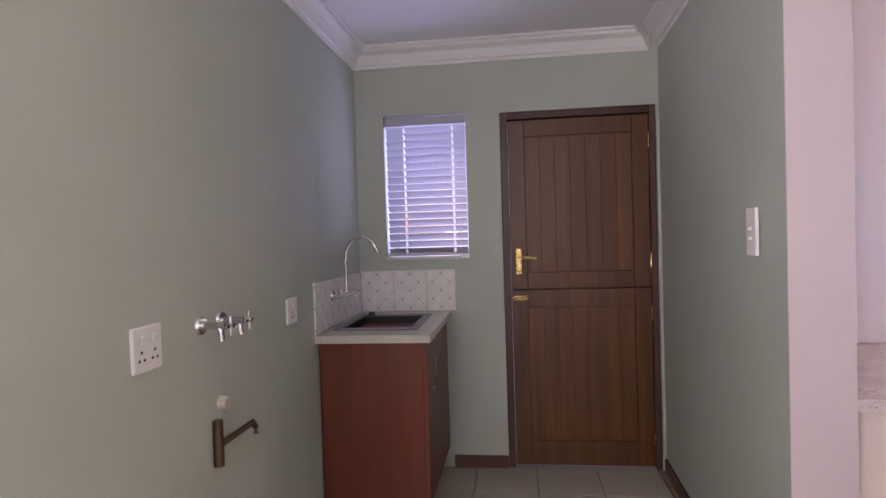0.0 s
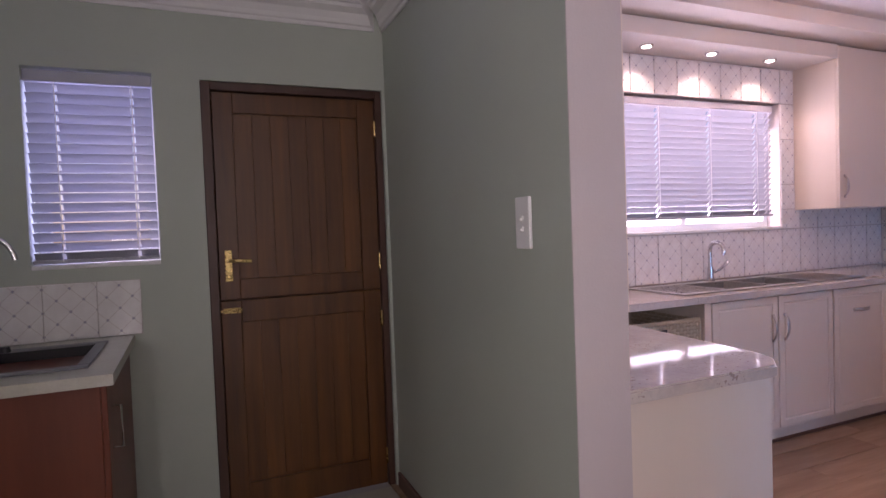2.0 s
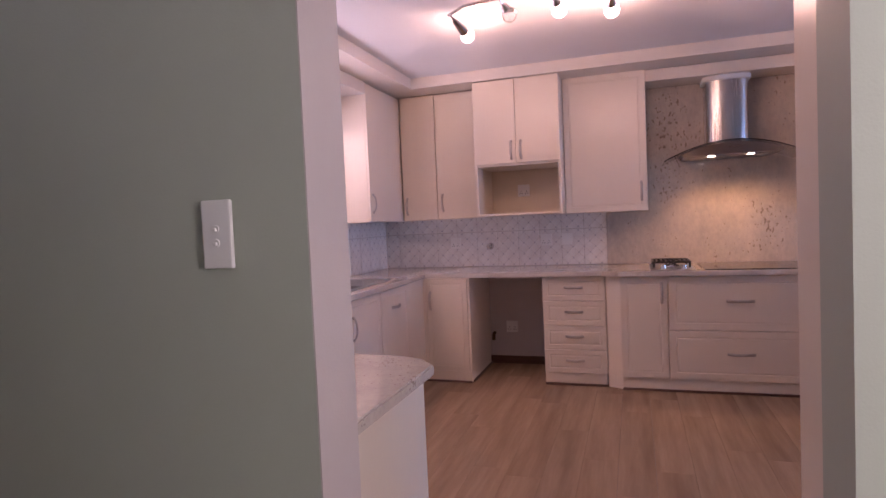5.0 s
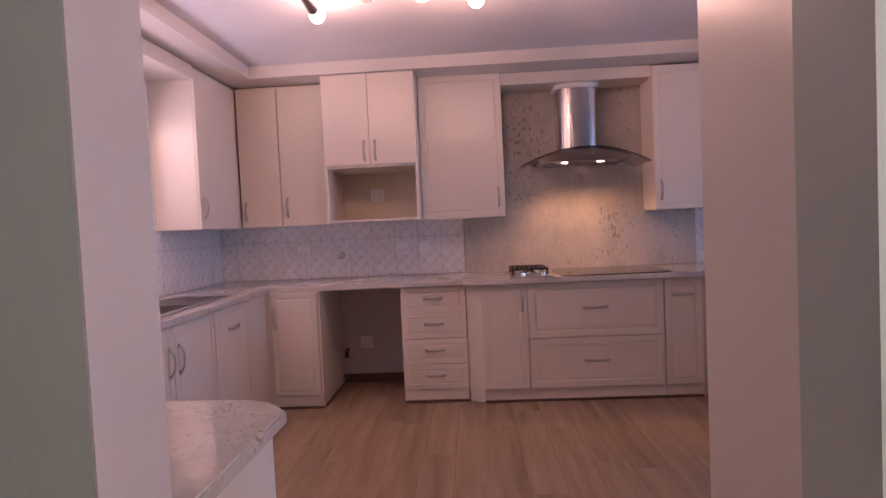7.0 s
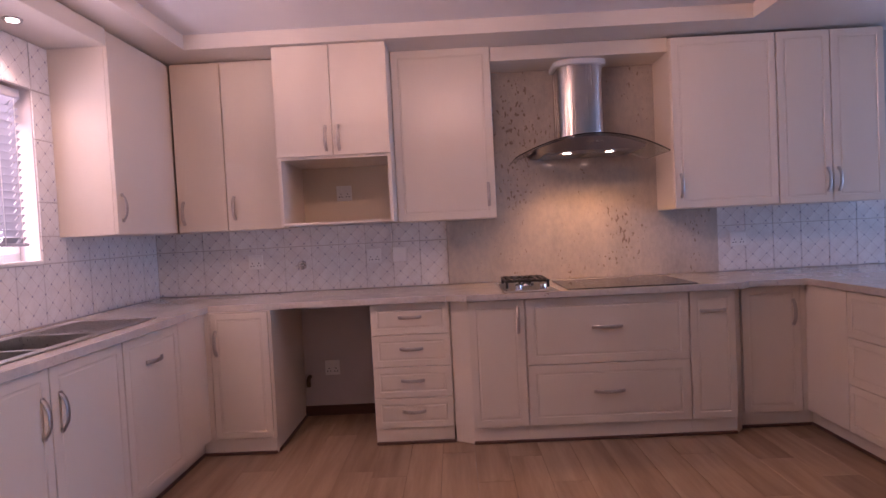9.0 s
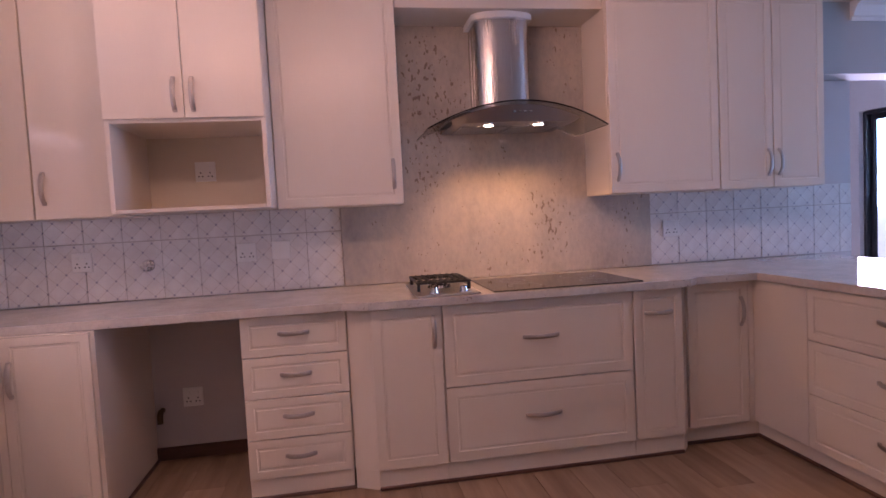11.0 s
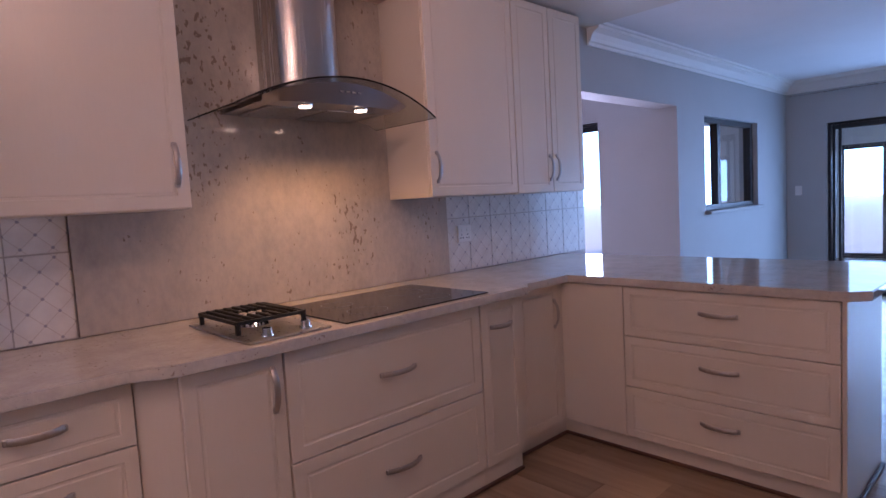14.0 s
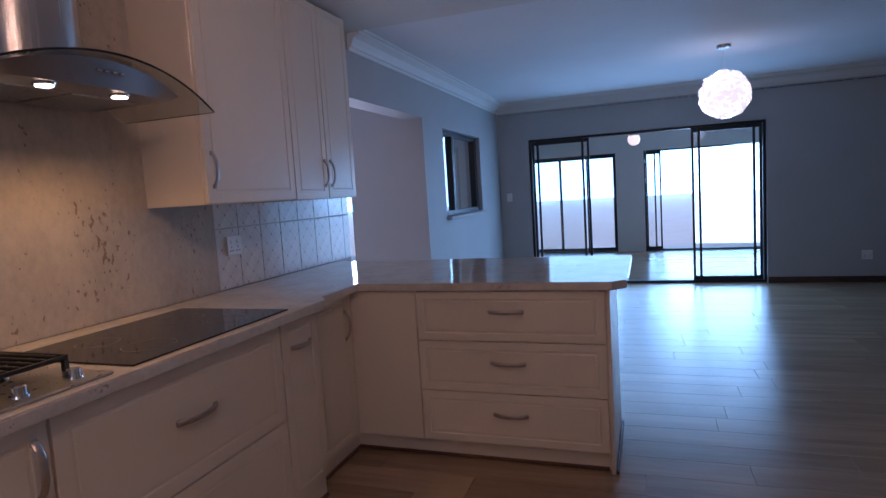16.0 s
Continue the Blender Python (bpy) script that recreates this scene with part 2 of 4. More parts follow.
def box(x0, x1, y0, y1, z0, z1, bevel=0.0, segments=1, m=None):
    return add_box(bmesh.new(), x0, x1, y0, y1, z0, z1, bevel, segments, m)


def prism(points, z0, z1, bevel=0.0, bm=None):
    """An upright prism on a plan outline."""
    bm = bm or bmesh.new()
    b2 = bmesh.new()
    f = b2.faces.new([b2.verts.new((x, y, z0)) for x, y in points])
    r = bmesh.ops.extrude_face_region(b2, geom=[f])
    for v in r["geom"]:
        if isinstance(v, bmesh.types.BMVert):
            v.co.z = z1
    bmesh.ops.recalc_face_normals(b2, faces=b2.faces)
    if bevel:
        bmesh.ops.bevel(b2, geom=[e for e in b2.edges if abs(e.verts[0].co.z - e.verts[1].co.z) < 1e-6], offset=bevel, segments=2, affect="EDGES")
    add_mesh(bm, b2)
    return bm


def cyl(bm, p0, p1, r0, r1=None, n=20, caps=True):
    p0, p1 = Vector(p0), Vector(p1)
    r1 = r0 if r1 is None else r1
    b2 = bmesh.new()
    bmesh.ops.create_cone(b2, cap_ends=caps, segments=n, radius1=r0, radius2=r1, depth=(p1 - p0).length)
    add_mesh(bm, b2, Matrix.Translation((p0 + p1) / 2) @ (p1 - p0).to_track_quat("Z", "Y").to_matrix().to_4x4())
    return bm


def sweep(bm, points, ra, rb=None, n=10, side=(0, 0, 1)):
    """An oval tube along points; ra across, rb along side."""
    rb = rb or ra
    pts = [Vector(p) for p in points]
    rings = []
    for i, p in enumerate(pts):
        t = (pts[min(i + 1, len(pts) - 1)] - pts[max(i - 1, 0)]).normalized()
        s = Vector(side)
        s = (s - t * s.dot(t))
        s = s.normalized() if s.length > 1e-4 else t.orthogonal().normalized()
        q = t.cross(s)
        rings.append([bm.verts.new(p + q * (ra * math.cos(2 * math.pi * k / n)) + s * (rb * math.sin(2 * math.pi * k / n))) for k in range(n)])
    for a, b in zip(rings, rings[1:]):
        for k in range(n):
            bm.faces.new((a[k], a[(k + 1) % n], b[(k + 1) % n], b[k]))
    bm.faces.new(rings[0][::-1])
    bm.faces.new(rings[-1])
    bmesh.ops.recalc_face_normals(bm, faces=bm.faces)
    return bm


def ball(bm, c, r, n=16, squash=(1, 1, 1)):
    b2 = bmesh.new()
    bmesh.ops.create_uvsphere(b2, u_segments=n, v_segments=n // 2 + 2, radius=r)
    add_mesh(bm, b2, Matrix.Translation(c) @ Matrix.Diagonal((*squash, 1)))
    return bm


def facing(origin, n):
    """A frame for a front: local x along the front, local y out of it along n, z up."""
    n = Vector((n[0], n[1], 0)).normalized()
    u = Vector((-n.y, n.x, 0))
    return Matrix(((u.x, n.x, 0, origin[0]), (u.y, n.y, 0, origin[1]), (0, 0, 1, origin[2]), (0, 0, 0, 1)))


def panel_front(w, h, m, rim=0.062, thick=0.02, groove=0.004, off=(0, 0)):
    """A wrapped cabinet front with a shallow sunk panel; lower middle at the frame's origin."""
    b2 = bmesh.new()
    g = 0.0015
    bmesh.ops.create_cube(b2, size=1.0)
    for v in b2.verts:
        v.co = Vector((v.co.x * (w - 2 * g), (v.co.y + 0.5) * thick, (v.co.z + 0.5) * (h - 2 * g) + g))
    bmesh.ops.bevel(b2, geom=b2.edges[:], offset=0.002, segments=1, affect="EDGES")
    b2.normal_update()
    if rim:
        front = max(b2.faces, key=lambda f: (round(f.normal.y, 3), f.calc_area()))
        bmesh.ops.inset_region(b2, faces=[front], thickness=min(rim, h * 0.28))
        bmesh.ops.inset_region(b2, faces=[front], thickness=0.005, depth=-groove)
        bmesh.ops.inset_region(b2, faces=[front], thickness=0.010, depth=0.0)
        bmesh.ops.inset_region(b2, faces=[front], thickness=0.006, depth=groove * 0.6)
    bm = bmesh.new()
    add_mesh(bm, b2, m)
    return bm


def bow_handle(m, length=0.14, upright=False):
    """A flat bow handle, its middle at the frame's origin."""
    pts = []
    for i in range(13):
        s = -1 + i / 6
        a, out = s * length / 2, 0.006 + 0.024 * (1 - abs(s) ** 2.6)
        pts.append(m @ Vector((0, out, a) if upright else (a, out, 0)))
    side = m.to_3x3() @ Vector((1, 0, 0) if upright else (0, 0, 1))
    bm = sweep(bmesh.new(), pts, 0.0048, 0.0112, 10, side)
    for s in (-1, 1):
        foot = (0, 0.004, s * length / 2) if upright else (s * length / 2, 0.004, 0)
        add_box(bm, foot[0] - 0.010, foot[0] + 0.010, 0.0, 0.010, foot[2] - 0.010, foot[2] + 0.010, 0.003, 1, m)
    return bm


def front(cabinet, name, m, w, h, mat, handle=None, upright=False, rim=0.062, length=0.145):
    d = part(name, panel_front(w, h, m, rim), mat, cabinet)
    for hx, hz in handle or ():
        part("handle", bow_handle(m @ Matrix.Translation((hx, 0.02, hz)), length, upright), M_HANDLE, d, "satin nickel bow handle", True)
    return d


# ---- structure ----
def wall(name, bm, mat, label):
    return tagged(part(name, bm, mat), label, "wall", kind="structure")


def ring_wall(axis, c0, c1, a0, a1, z0, z1, holes):
    """A wall between c0 and c1 on one axis, running a0..a1 along the other, with openings (a, b, zlow, zhigh)."""
    bm = bmesh.new()

    def slab(p, q, lo, hi):
        if q - p > 1e-4 and hi - lo > 1e-4:
            add_box(bm, *((c0, c1, p, q) if axis == "x" else (p, q, c0, c1)), lo, hi)
    at = a0
    for p, q, lo, hi in sorted(holes):
        slab(at, p, z0, z1)
        slab(p, q, z0, lo)
        slab(p, q, hi, z1)
        at = q
    slab(at, a1, z0, z1)
    bmesh.ops.remove_doubles(bm, verts=bm.verts, dist=1e-5)
    return bm


TOP, F = 2.75, -0.03
wall("wall_north_utility", ring_wall("y", 4.29, 4.56, -0.41, 1.519, F, TOP, [(-0.06, 0.43, 1.225, 2.06), (0.628, 1.502, F, 2.047)]), M_WALL, "smooth grey-green painted plaster wall")
# The opening in this wall is made up, out of view, for the fill lamp.
wall("wall_west_utility", ring_wall("x", -0.41, -0.23, -1.2, 4.29, F, TOP, [(-0.9, 0.5, 0.9, 2.1)]), M_WALL, "smooth grey-green painted plaster wall")
bm = ring_wall("x", 1.475, 1.655, -1.0, 2.645, F, TOP, [(1.64, 2.645, F, 2.35)])
prism([(1.475, 2.645), (1.655, 2.645), (1.655, 4.56), (1.527, 4.56)], F, TOP, 0, bm)
wall("wall_utility_kitchen", bm, M_WALL, "grey-green painted wall with an open doorway")
wall("wall_south_utility", ring_wall("y", -1.2, -1.0, -3.2, 1.655, F, TOP, []), M_LIVING, "plain grey painted wall")
wall("wall_north_kitchen", ring_wall("y", 4.36, 4.56, 1.655, 6.0, F, TOP, [(2.9, 4.6, 1.245, 2.15)]), M_KITCHEN_WALL, "painted kitchen wall with a wide window")
wall("wall_east_kitchen", ring_wall("x", 5.81, 6.0, -1.25, 4.36, F, TOP, []), M_KITCHEN_WALL, "painted kitchen wall behind the cupboards")
wall("wall_east_living", ring_wall("x", 5.60, 5.80, -5.63, -0.72, F, TOP, [(-2.45, -0.72, F, 2.06), (-4.43, -3.02, 1.10, 2.008)]), M_LIVING, "grey painted living room wall with an opening")
wall("wall_side_room_south", ring_wall("y", -2.65, -2.455, 5.80, 9.0, F, TOP, [(6.40, 6.95, F, 2.03)]), M_LIVING, "grey painted side room wall with a glazed door")
wall("wall_side_room_east", ring_wall("x", 9.0, 9.2, -2.7, -1.05, F, TOP, []), M_LIVING, "plain grey painted wall")
wall("wall_side_room_north", ring_wall("y", -1.25, -1.05, 6.0, 9.0, F, TOP, []), M_LIVING, "plain grey painted wall")
wall("wall_south_living", ring_wall("y", -5.63, -5.43, -3.2, 5.60, F, TOP, [(2.226, 5.175, F, 2.0)]), M_LIVING, "grey painted wall with a wide sliding door")
wall("wall_west_living", ring_wall("x", -3.4, -3.2, -9.4, -1.0, F, TOP, []), M_LIVING, "plain grey painted wall")
wall("wall_east_patio", ring_wall("x", 6.20, 6.40, -9.4, -5.43, F, TOP, []), M_TRIM, "white painted patio room wall")
wall("wall_north_patio", ring_wall("y", -5.63, -5.43, 5.80, 6.20, F, TOP, []), M_TRIM, "short white painted patio wall")
wall("wall_south_patio", ring_wall("y", -9.4, -9.2, -3.2, 6.20, F, TOP, [(4.19, 5.90, F, 1.90), (0.6, 3.67, F, 1.91)]), M_TRIM, "white painted patio room wall with glazed openings")

ceiling = tagged(part("ceiling", box(-0.41, 1.655, -1.2, 4.56, 2.46, 2.5), M_CEIL), "white painted utility room ceiling", "ceiling", kind="structure")
tagged(part("ceiling", box(1.475, 6.0, -1.02, 4.56, 2.60, 2.66), M_CEIL), "white painted raised kitchen ceiling", "ceiling", kind="structure")
tagged(part("ceiling", box(-3.4, 9.2, -9.4, -1.051, 2.53, 2.59), M_CEIL), "white painted living room ceiling", "ceiling", kind="structure")
SOF = 2.508
for a, b, p, q in ((5.20, 5.81, -1.05, 4.36), (1.655, 5.20, 3.79, 4.36), (1.655, 5.20, -1.05, 0.25)):
    tagged(part("ceiling_soffit", box(a, b, p, q, SOF, 2.60), M_SOFFIT), "cream painted dropped ceiling border round the kitchen", "ceiling", kind="structure")
tagged(part("window_soffit", box(2.42, 4.748, 4.02, 4.358, 2.405, 2.503, 0.003), M_SOFFIT), "cream boxed pelmet over the kitchen window", "ceiling", kind="structure")


def cornice(p0, p1, n, ztop, ends=(1, 1), size=1.0):
    """A moulded plaster cornice from p0 to p1 on a wall whose room side is n; mitred at its ends."""
    prof = [(0, -0.115), (0.010, -0.115), (0.012, -0.098), (0.024, -0.094), (0.030, -0.075), (0.046, -0.048), (0.072, -0.034), (0.080, -0.030), (0.082, -0.014), (0.098, -0.012), (0.10, 0.0), (0, 0)]
    prof = [(o * size, z * size) for o, z in prof]
    p0, p1, n = Vector((*p0, ztop)), Vector((*p1, ztop)), Vector((*n, 0))
    d = (p1 - p0).normalized()
    bm = bmesh.new()
    a = [bm.verts.new(p0 + n * o + d * (o * ends[0]) + Vector((0, 0, z))) for o, z in prof]
    b = [bm.verts.new(p1 + n * o - d * (o * ends[1]) + Vector((0, 0, z))) for o, z in prof]
    for i in range(len(prof)):
        j = (i + 1) % len(prof)
        bm.faces.new((a[i], a[j], b[j], b[i]))
    bm.faces.new(a)
    bm.faces.new(b[::-1])
    bmesh.ops.recalc_face_normals(bm, faces=bm.faces)
    return tagged(part("cornice", bm, M_TRIM), "white moulded plaster cornice", "cornice", kind="structure")


cornice((-0.23, 4.29), (1.475, 4.29), (0, -1), 2.46)
cornice((-0.23, -1.0), (-0.23, 4.29), (1, 0), 2.46)
cornice((1.476, 1.0), (1.476, 2.645), (-1, 0), 2.46, (0, 0))
cornice((1.476, 2.645), (1.519, 4.29), (-1, 0), 2.46, (0, 1))
cornice((5.60, -5.43), (5.60, -1.051), (-1, 0), 2.53, (1, 0), 1.22)
cornice((-3.2, -5.43), (5.60, -5.43), (0, 1), 2.53, (1, 1), 1.22)


def skirting(x0, x1, y0, y1, h=0.075):
    return tagged(part("baseboard", box(x0, x1, y0, y1, F, h + F, 0.004), M_SKIRT), "dark stained wooden skirting board", "skirting", kind="structure")


skirting(0.31, 0.627, 4.275, 4.289)
tagged(part("baseboard", prism([(1.461, 2.65), (1.4745, 2.65), (1.518, 4.272), (1.505, 4.272)], F, F + 0.075), M_SKIRT), "dark stained wooden skirting board", "skirting", kind="structure")
tagged(part("door_lining", box(1.4752, 1.6545, 2.641, 2.6445, F, 2.35), M_KITCHEN_WALL), "pinkish cream painted doorway reveal", "trim", kind="structure")
skirting(-0.229, -0.216, -0.99, 3.54)
skirting(5.795, 5.809, 2.71, 3.32)
skirting(-3.19, 2.22, -5.429, -5.415)
skirting(5.18, 5.58, -5.429, -5.415)
skirting(5.586, 5.599, -5.41, -2.46)

# ---- utility room ----


def stable_door():
    d = thing("door_1", (1.03, 4.33, 0), "brown stained wooden stable door, closed, in a dark frame", "door", kind="structure")
    fr = bmesh.new()
    for a, b, lo, hi in ((0.594, 0.636, F, 2.046), (1.432, 1.466, F, 2.046), (0.636, 1.432, 2.006, 2.046)):
        add_box(fr, a, b, 4.302, 4.40, lo, hi, 0.003)
    part("door_frame", fr, M_FRAMEWOOD, d, "dark red-brown hardwood door frame")
    # Unseen board added behind the leaves to stop daylight leaking through their gaps.
    part("light_stop", box(0.637, 1.431, 4.367, 4.392, F + 0.001, 2.005), M_FRAMEWOOD, d)
    for name, lo, hi, panel in (("upper_leaf", 1.017, 2.002, (1.115, 1.905)), ("lower_leaf", F + 0.008, 1.012, (0.12, 0.905))):
        x0, x1 = 0.640, 1.430
        bm = bmesh.new()
        s = 0.092
        add_box(bm, x0, x0 + s, 4.325, 4.365, lo, hi, 0.003)
        add_box(bm, x1 - s, x1, 4.325, 4.365, lo, hi, 0.003)
        add_box(bm, x0 + s, x1 - s, 4.325, 4.365, lo, panel[0], 0.003)
        add_box(bm, x0 + s, x1 - s, 4.325, 4.365, panel[1], hi, 0.003)
        leaf = part(name, bm, M_DOORWOOD, d)
        n = 7
        w = (x1 - x0 - 2 * s) / n
        for i in range(n):
            a = x0 + s + i * w
            part("board", box(a, a + w - 0.0004, 4.338 + 0.0006 * (i % 2), 4.356, panel[0] - 0.004, panel[1] + 0.004, 0.0012), M_DOORWOOD, leaf)
        for z in (lo + 0.15, hi - 0.15):
            part("hinge", cyl(bmesh.new(), (1.431, 4.319, z - 0.04), (1.431, 4.319, z + 0.04), 0.006, None, 10), M_BRASS, leaf, "brass butt hinge")
        if name == "upper_leaf":
            plate = part("lock_plate", box(0.667, 0.700, 4.319, 4.326, 1.105, 1.255, 0.002), M_BRASS, leaf, "brass lever lock plate")
            lever = sweep(bmesh.new(), [(0.684, 4.322, 1.205), (0.684, 4.29, 1.205), (0.700, 4.28, 1.205), (0.745, 4.278, 1.202), (0.785, 4.280, 1.200)], 0.006, 0.008, 10)
            part("lever_handle", lever, M_BRASS, plate, "brass lever handle", True)
            key = cyl(bmesh.new(), (0.684, 4.319, 1.135), (0.684, 4.298, 1.135), 0.004, None, 8)
            ball(key, (0.684, 4.292, 1.128), 0.012, 10, (1, 0.3, 1))
            part("key", key, M_BRASS, plate)
        else:
            bolt = cyl(bmesh.new(), (0.632, 4.316, 0.965), (0.735, 4.316, 0.965), 0.006, None, 10)
            add_box(bolt, 0.650, 0.730, 4.318, 4.326, 0.952, 0.978, 0.002)
            ball(bolt, (0.715, 4.303, 0.965), 0.009, 10)
            part("bolt", bolt, M_BRASS, leaf, "small brass slide bolt")
    return d


stable_door().location.x += 0.035


def venetian_blind(x0, x1, y, z0, z1, tapes, label, tilt, slats):
    """A venetian blind: headrail, valance, separate slats, bottom rail, ladder cords."""
    b = thing("venetian_blind", ((x0 + x1) / 2, y, z1), label, "blind")
    part("headrail", box(x0, x1, y - 0.03, y + 0.03, z1 - 0.055, z1 - 0.004, 0.004), M_BLIND, b)
    lo = z0 + 0.03
    hi = z1 - 0.075
    bm = bmesh.new()
    k, w = 6, 0.05

    def strip(xa, xb, first, last):
        """A piece of a bowed slat between two ends, over some of its width."""
        vs = [[[bm.verts.new((end, (i / k - 0.5) * w, 0.0025 * math.cos(math.pi * (i / k - 0.5)) + s)) for i in range(first, last + 1)] for s in (0.0, -0.0022)] for end in (xa, xb)]
        m = last - first
        for i in range(m):
            bm.faces.new((vs[0][0][i], vs[1][0][i], vs[1][0][i + 1], vs[0][0][i + 1]))
            bm.faces.new((vs[0][1][i], vs[0][1][i + 1], vs[1][1][i + 1], vs[1][1][i]))
            for e in (0, 1):
                bm.faces.new((vs[e][0][i], vs[e][0][i + 1], vs[e][1][i + 1], vs[e][1][i]))
        for i in (0, m):
            bm.faces.new((vs[0][0][i], vs[0][1][i], vs[1][1][i], vs[1][0][i]))

    at = x0 + 0.004
    for x in tapes:
        strip(at, x - 0.007, 0, k)
        strip(x - 0.007, x + 0.007, 0, 1)
        strip(x - 0.007, x + 0.007, k - 1, k)
        at = x + 0.007
    strip(at, x1 - 0.004, 0, k)
    bmesh.ops.recalc_face_normals(bm, faces=bm.faces)
    me = mesh_of(bm, "slat")
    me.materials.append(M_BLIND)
    for i in range(slats):
        o = new("slat", me)
        o.parent = b
        o.matrix_parent_inverse = b.matrix_world.inverted()
        o.matrix_basis = Matrix.Translation((0, y, lo + (hi - lo) * i / (slats - 1))) @ Matrix.Rotation(radians(tilt + 1.5 * math.sin(i * 2.3)), 4, "X")
    part("bottom_rail", box(x0, x1, y - 0.026, y + 0.026, z0, z0 + 0.018, 0.004), M_BLIND, b)
    for x in tapes:
        for dy in (-0.027, 0.027):
            part("ladder_cord", box(x - 0.002, x + 0.002, y + dy - 0.001, y + dy + 0.001, z0 + 0.01, z1 - 0.05), M_WHITE, b)
    return b


def window(name, x0, x1, z0, z1, y, mullions, label, frame_mat):
    w = thing(name, ((x0 + x1) / 2, y, z0), label, "window", kind="structure")
    bm = bmesh.new()
    f = 0.045
    add_box(bm, x0, x1, y - 0.03, y + 0.03, z0, z0 + f, 0.003)
    add_box(bm, x0, x1, y - 0.03, y + 0.03, z1 - f, z1, 0.003)
    stops = [x0] + list(mullions) + [x1]
    for i, x in enumerate(stops):
        a, b = (x, x + f) if i == 0 else ((x - f, x) if i == len(stops) - 1 else (x - f / 2, x + f / 2))
        add_box(bm, a, b, y - 0.03, y + 0.03, z0 + f, z1 - f, 0.003)
    part("window_frame", bm, frame_mat, w)
    for a, b in zip(stops, stops[1:]):
        g = part("pane", box(a + 0.01, b - 0.01, y - 0.003, y + 0.003, z0 + 0.01, z1 - 0.01), M_GLASS, w)
        g.visible_shadow = False
    return w


window("window_1", -0.06, 0.43, 1.225, 2.06, 4.50, (), "small utility room window behind a blind", M_WHITE)
tagged(part("window_sill", box(-0.06, 0.43, 4.285, 4.46, 1.206, 1.226, 0.004), M_TRIM), "painted plaster window sill", "sill", kind="structure")
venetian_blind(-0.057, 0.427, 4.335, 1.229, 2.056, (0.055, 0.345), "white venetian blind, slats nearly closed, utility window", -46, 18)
window("window_2", 2.9, 4.6, 1.245, 2.15, 4.50, (3.75,), "wide kitchen window behind a blind", M_WHITE)
venetian_blind(2.93, 4.545, 4.40, 1.325, 2.14, (3.05, 3.45, 3.92, 4.38, 4.50), "white venetian blind hanging in the kitchen window", -46, 19)
tagged(part("window_sill", box(2.9, 4.6, 4.345, 4.46, 1.226, 1.247, 0.004), M_WHITE), "white kitchen window sill", "sill", kind="structure")


def laundry_unit():
    c = thing("laundry_cabinet", (0.03, 3.9, 0), "cherry-red melamine cabinet under the utility sink", "cabinet")
    part("body", box(-0.222, 0.268, 3.50, 4.28, 0.10, 0.862, 0.002), M_CHERRY, c)
    part("plinth", box(-0.215, 0.225, 3.54, 4.28, F, 0.10), M_CHERRY, c)
    for y0, y1, hy in ((3.503, 4.277, 3.585),):
        m = facing((0.268, (y0 + y1) / 2, 0.105), (1, 0))
        d = part("door", panel_front(y1 - y0, 0.755, m, 0, 0.018), M_CHERRY, c)
        hm = facing((0.286, hy, 0.70), (1, 0))
        h = sweep(bmesh.new(), [hm @ Vector(p) for p in ((0, 0, -0.07), (0, 0.03, -0.07), (0, 0.03, 0.07), (0, 0, 0.07))], 0.005, None, 8)
        part("handle", h, M_CHROME, d, "chrome bar handle", True)
    t = thing("laundry_worktop", (0.03, 3.9, 0.862), "beige stone-look worktop with a rounded edge", "worktop")
    bm = bmesh.new()
    for a, b, p, q in ((-0.229, 0.31, 3.465, 3.63), (-0.229, 0.31, 4.11, 4.288), (-0.229, -0.165, 3.63, 4.11), (0.20, 0.31, 3.63, 4.11)):
        add_box(bm, a, b, p, q, 0.864, 0.90)
    part("top", bm, M_LAUNDRYTOP, t)
    s = thing("laundry_sink", (0.02, 3.87, 0.9), "square black drop-in sink with a grey rim", "sink")
    bm = bmesh.new()
    for a, b, p, q in ((-0.19, 0.225, 3.605, 3.645), (-0.19, 0.225, 4.095, 4.135), (-0.19, -0.15, 3.645, 4.095), (0.185, 0.225, 3.645, 4.095)):
        add_box(bm, a, b, p, q, 0.900, 0.909, 0.003)
    part("rim", bm, M_RIM, s)
    bm = bmesh.new()
    for a, b, p, q, lo, hi in ((-0.155, 0.19, 3.64, 4.10, 0.70, 0.71), (-0.160, -0.152, 3.64, 4.10, 0.71, 0.906), (0.187, 0.195, 3.64, 4.10, 0.71, 0.906), (-0.155, 0.19, 3.635, 3.643, 0.71, 0.906), (-0.155, 0.19, 4.097, 4.105, 0.71, 0.906)):
        add_box(bm, a, b, p, q, lo, hi)
    part("bowl", bm, M_BLACKSINK, s, "black bowl")
    plug = cyl(bmesh.new(), (-0.12, 4.10, 0.905), (-0.12, 4.10, 0.925), 0.022, 0.016, 16)
    tagged(part("sink_plug", plug, M_BLACKSINK), "black rubber sink plug on the rim", "plug")


laundry_unit()


def cross_tap_head(bm, c, n):
    """A cross-head tap handle at c, turned along n."""
    c, n = Vector(c), Vector(n).normalized()
    a = n.orthogonal().normalized()
    b = n.cross(a)
    for d in (a + b, a - b):
        d = d.normalized() * 0.028
        sweep(bm, [c - d, c, c + d], 0.005, None, 8)
    cyl(bm, c - n * 0.012, c + n * 0.01, 0.010, 0.007, 12)


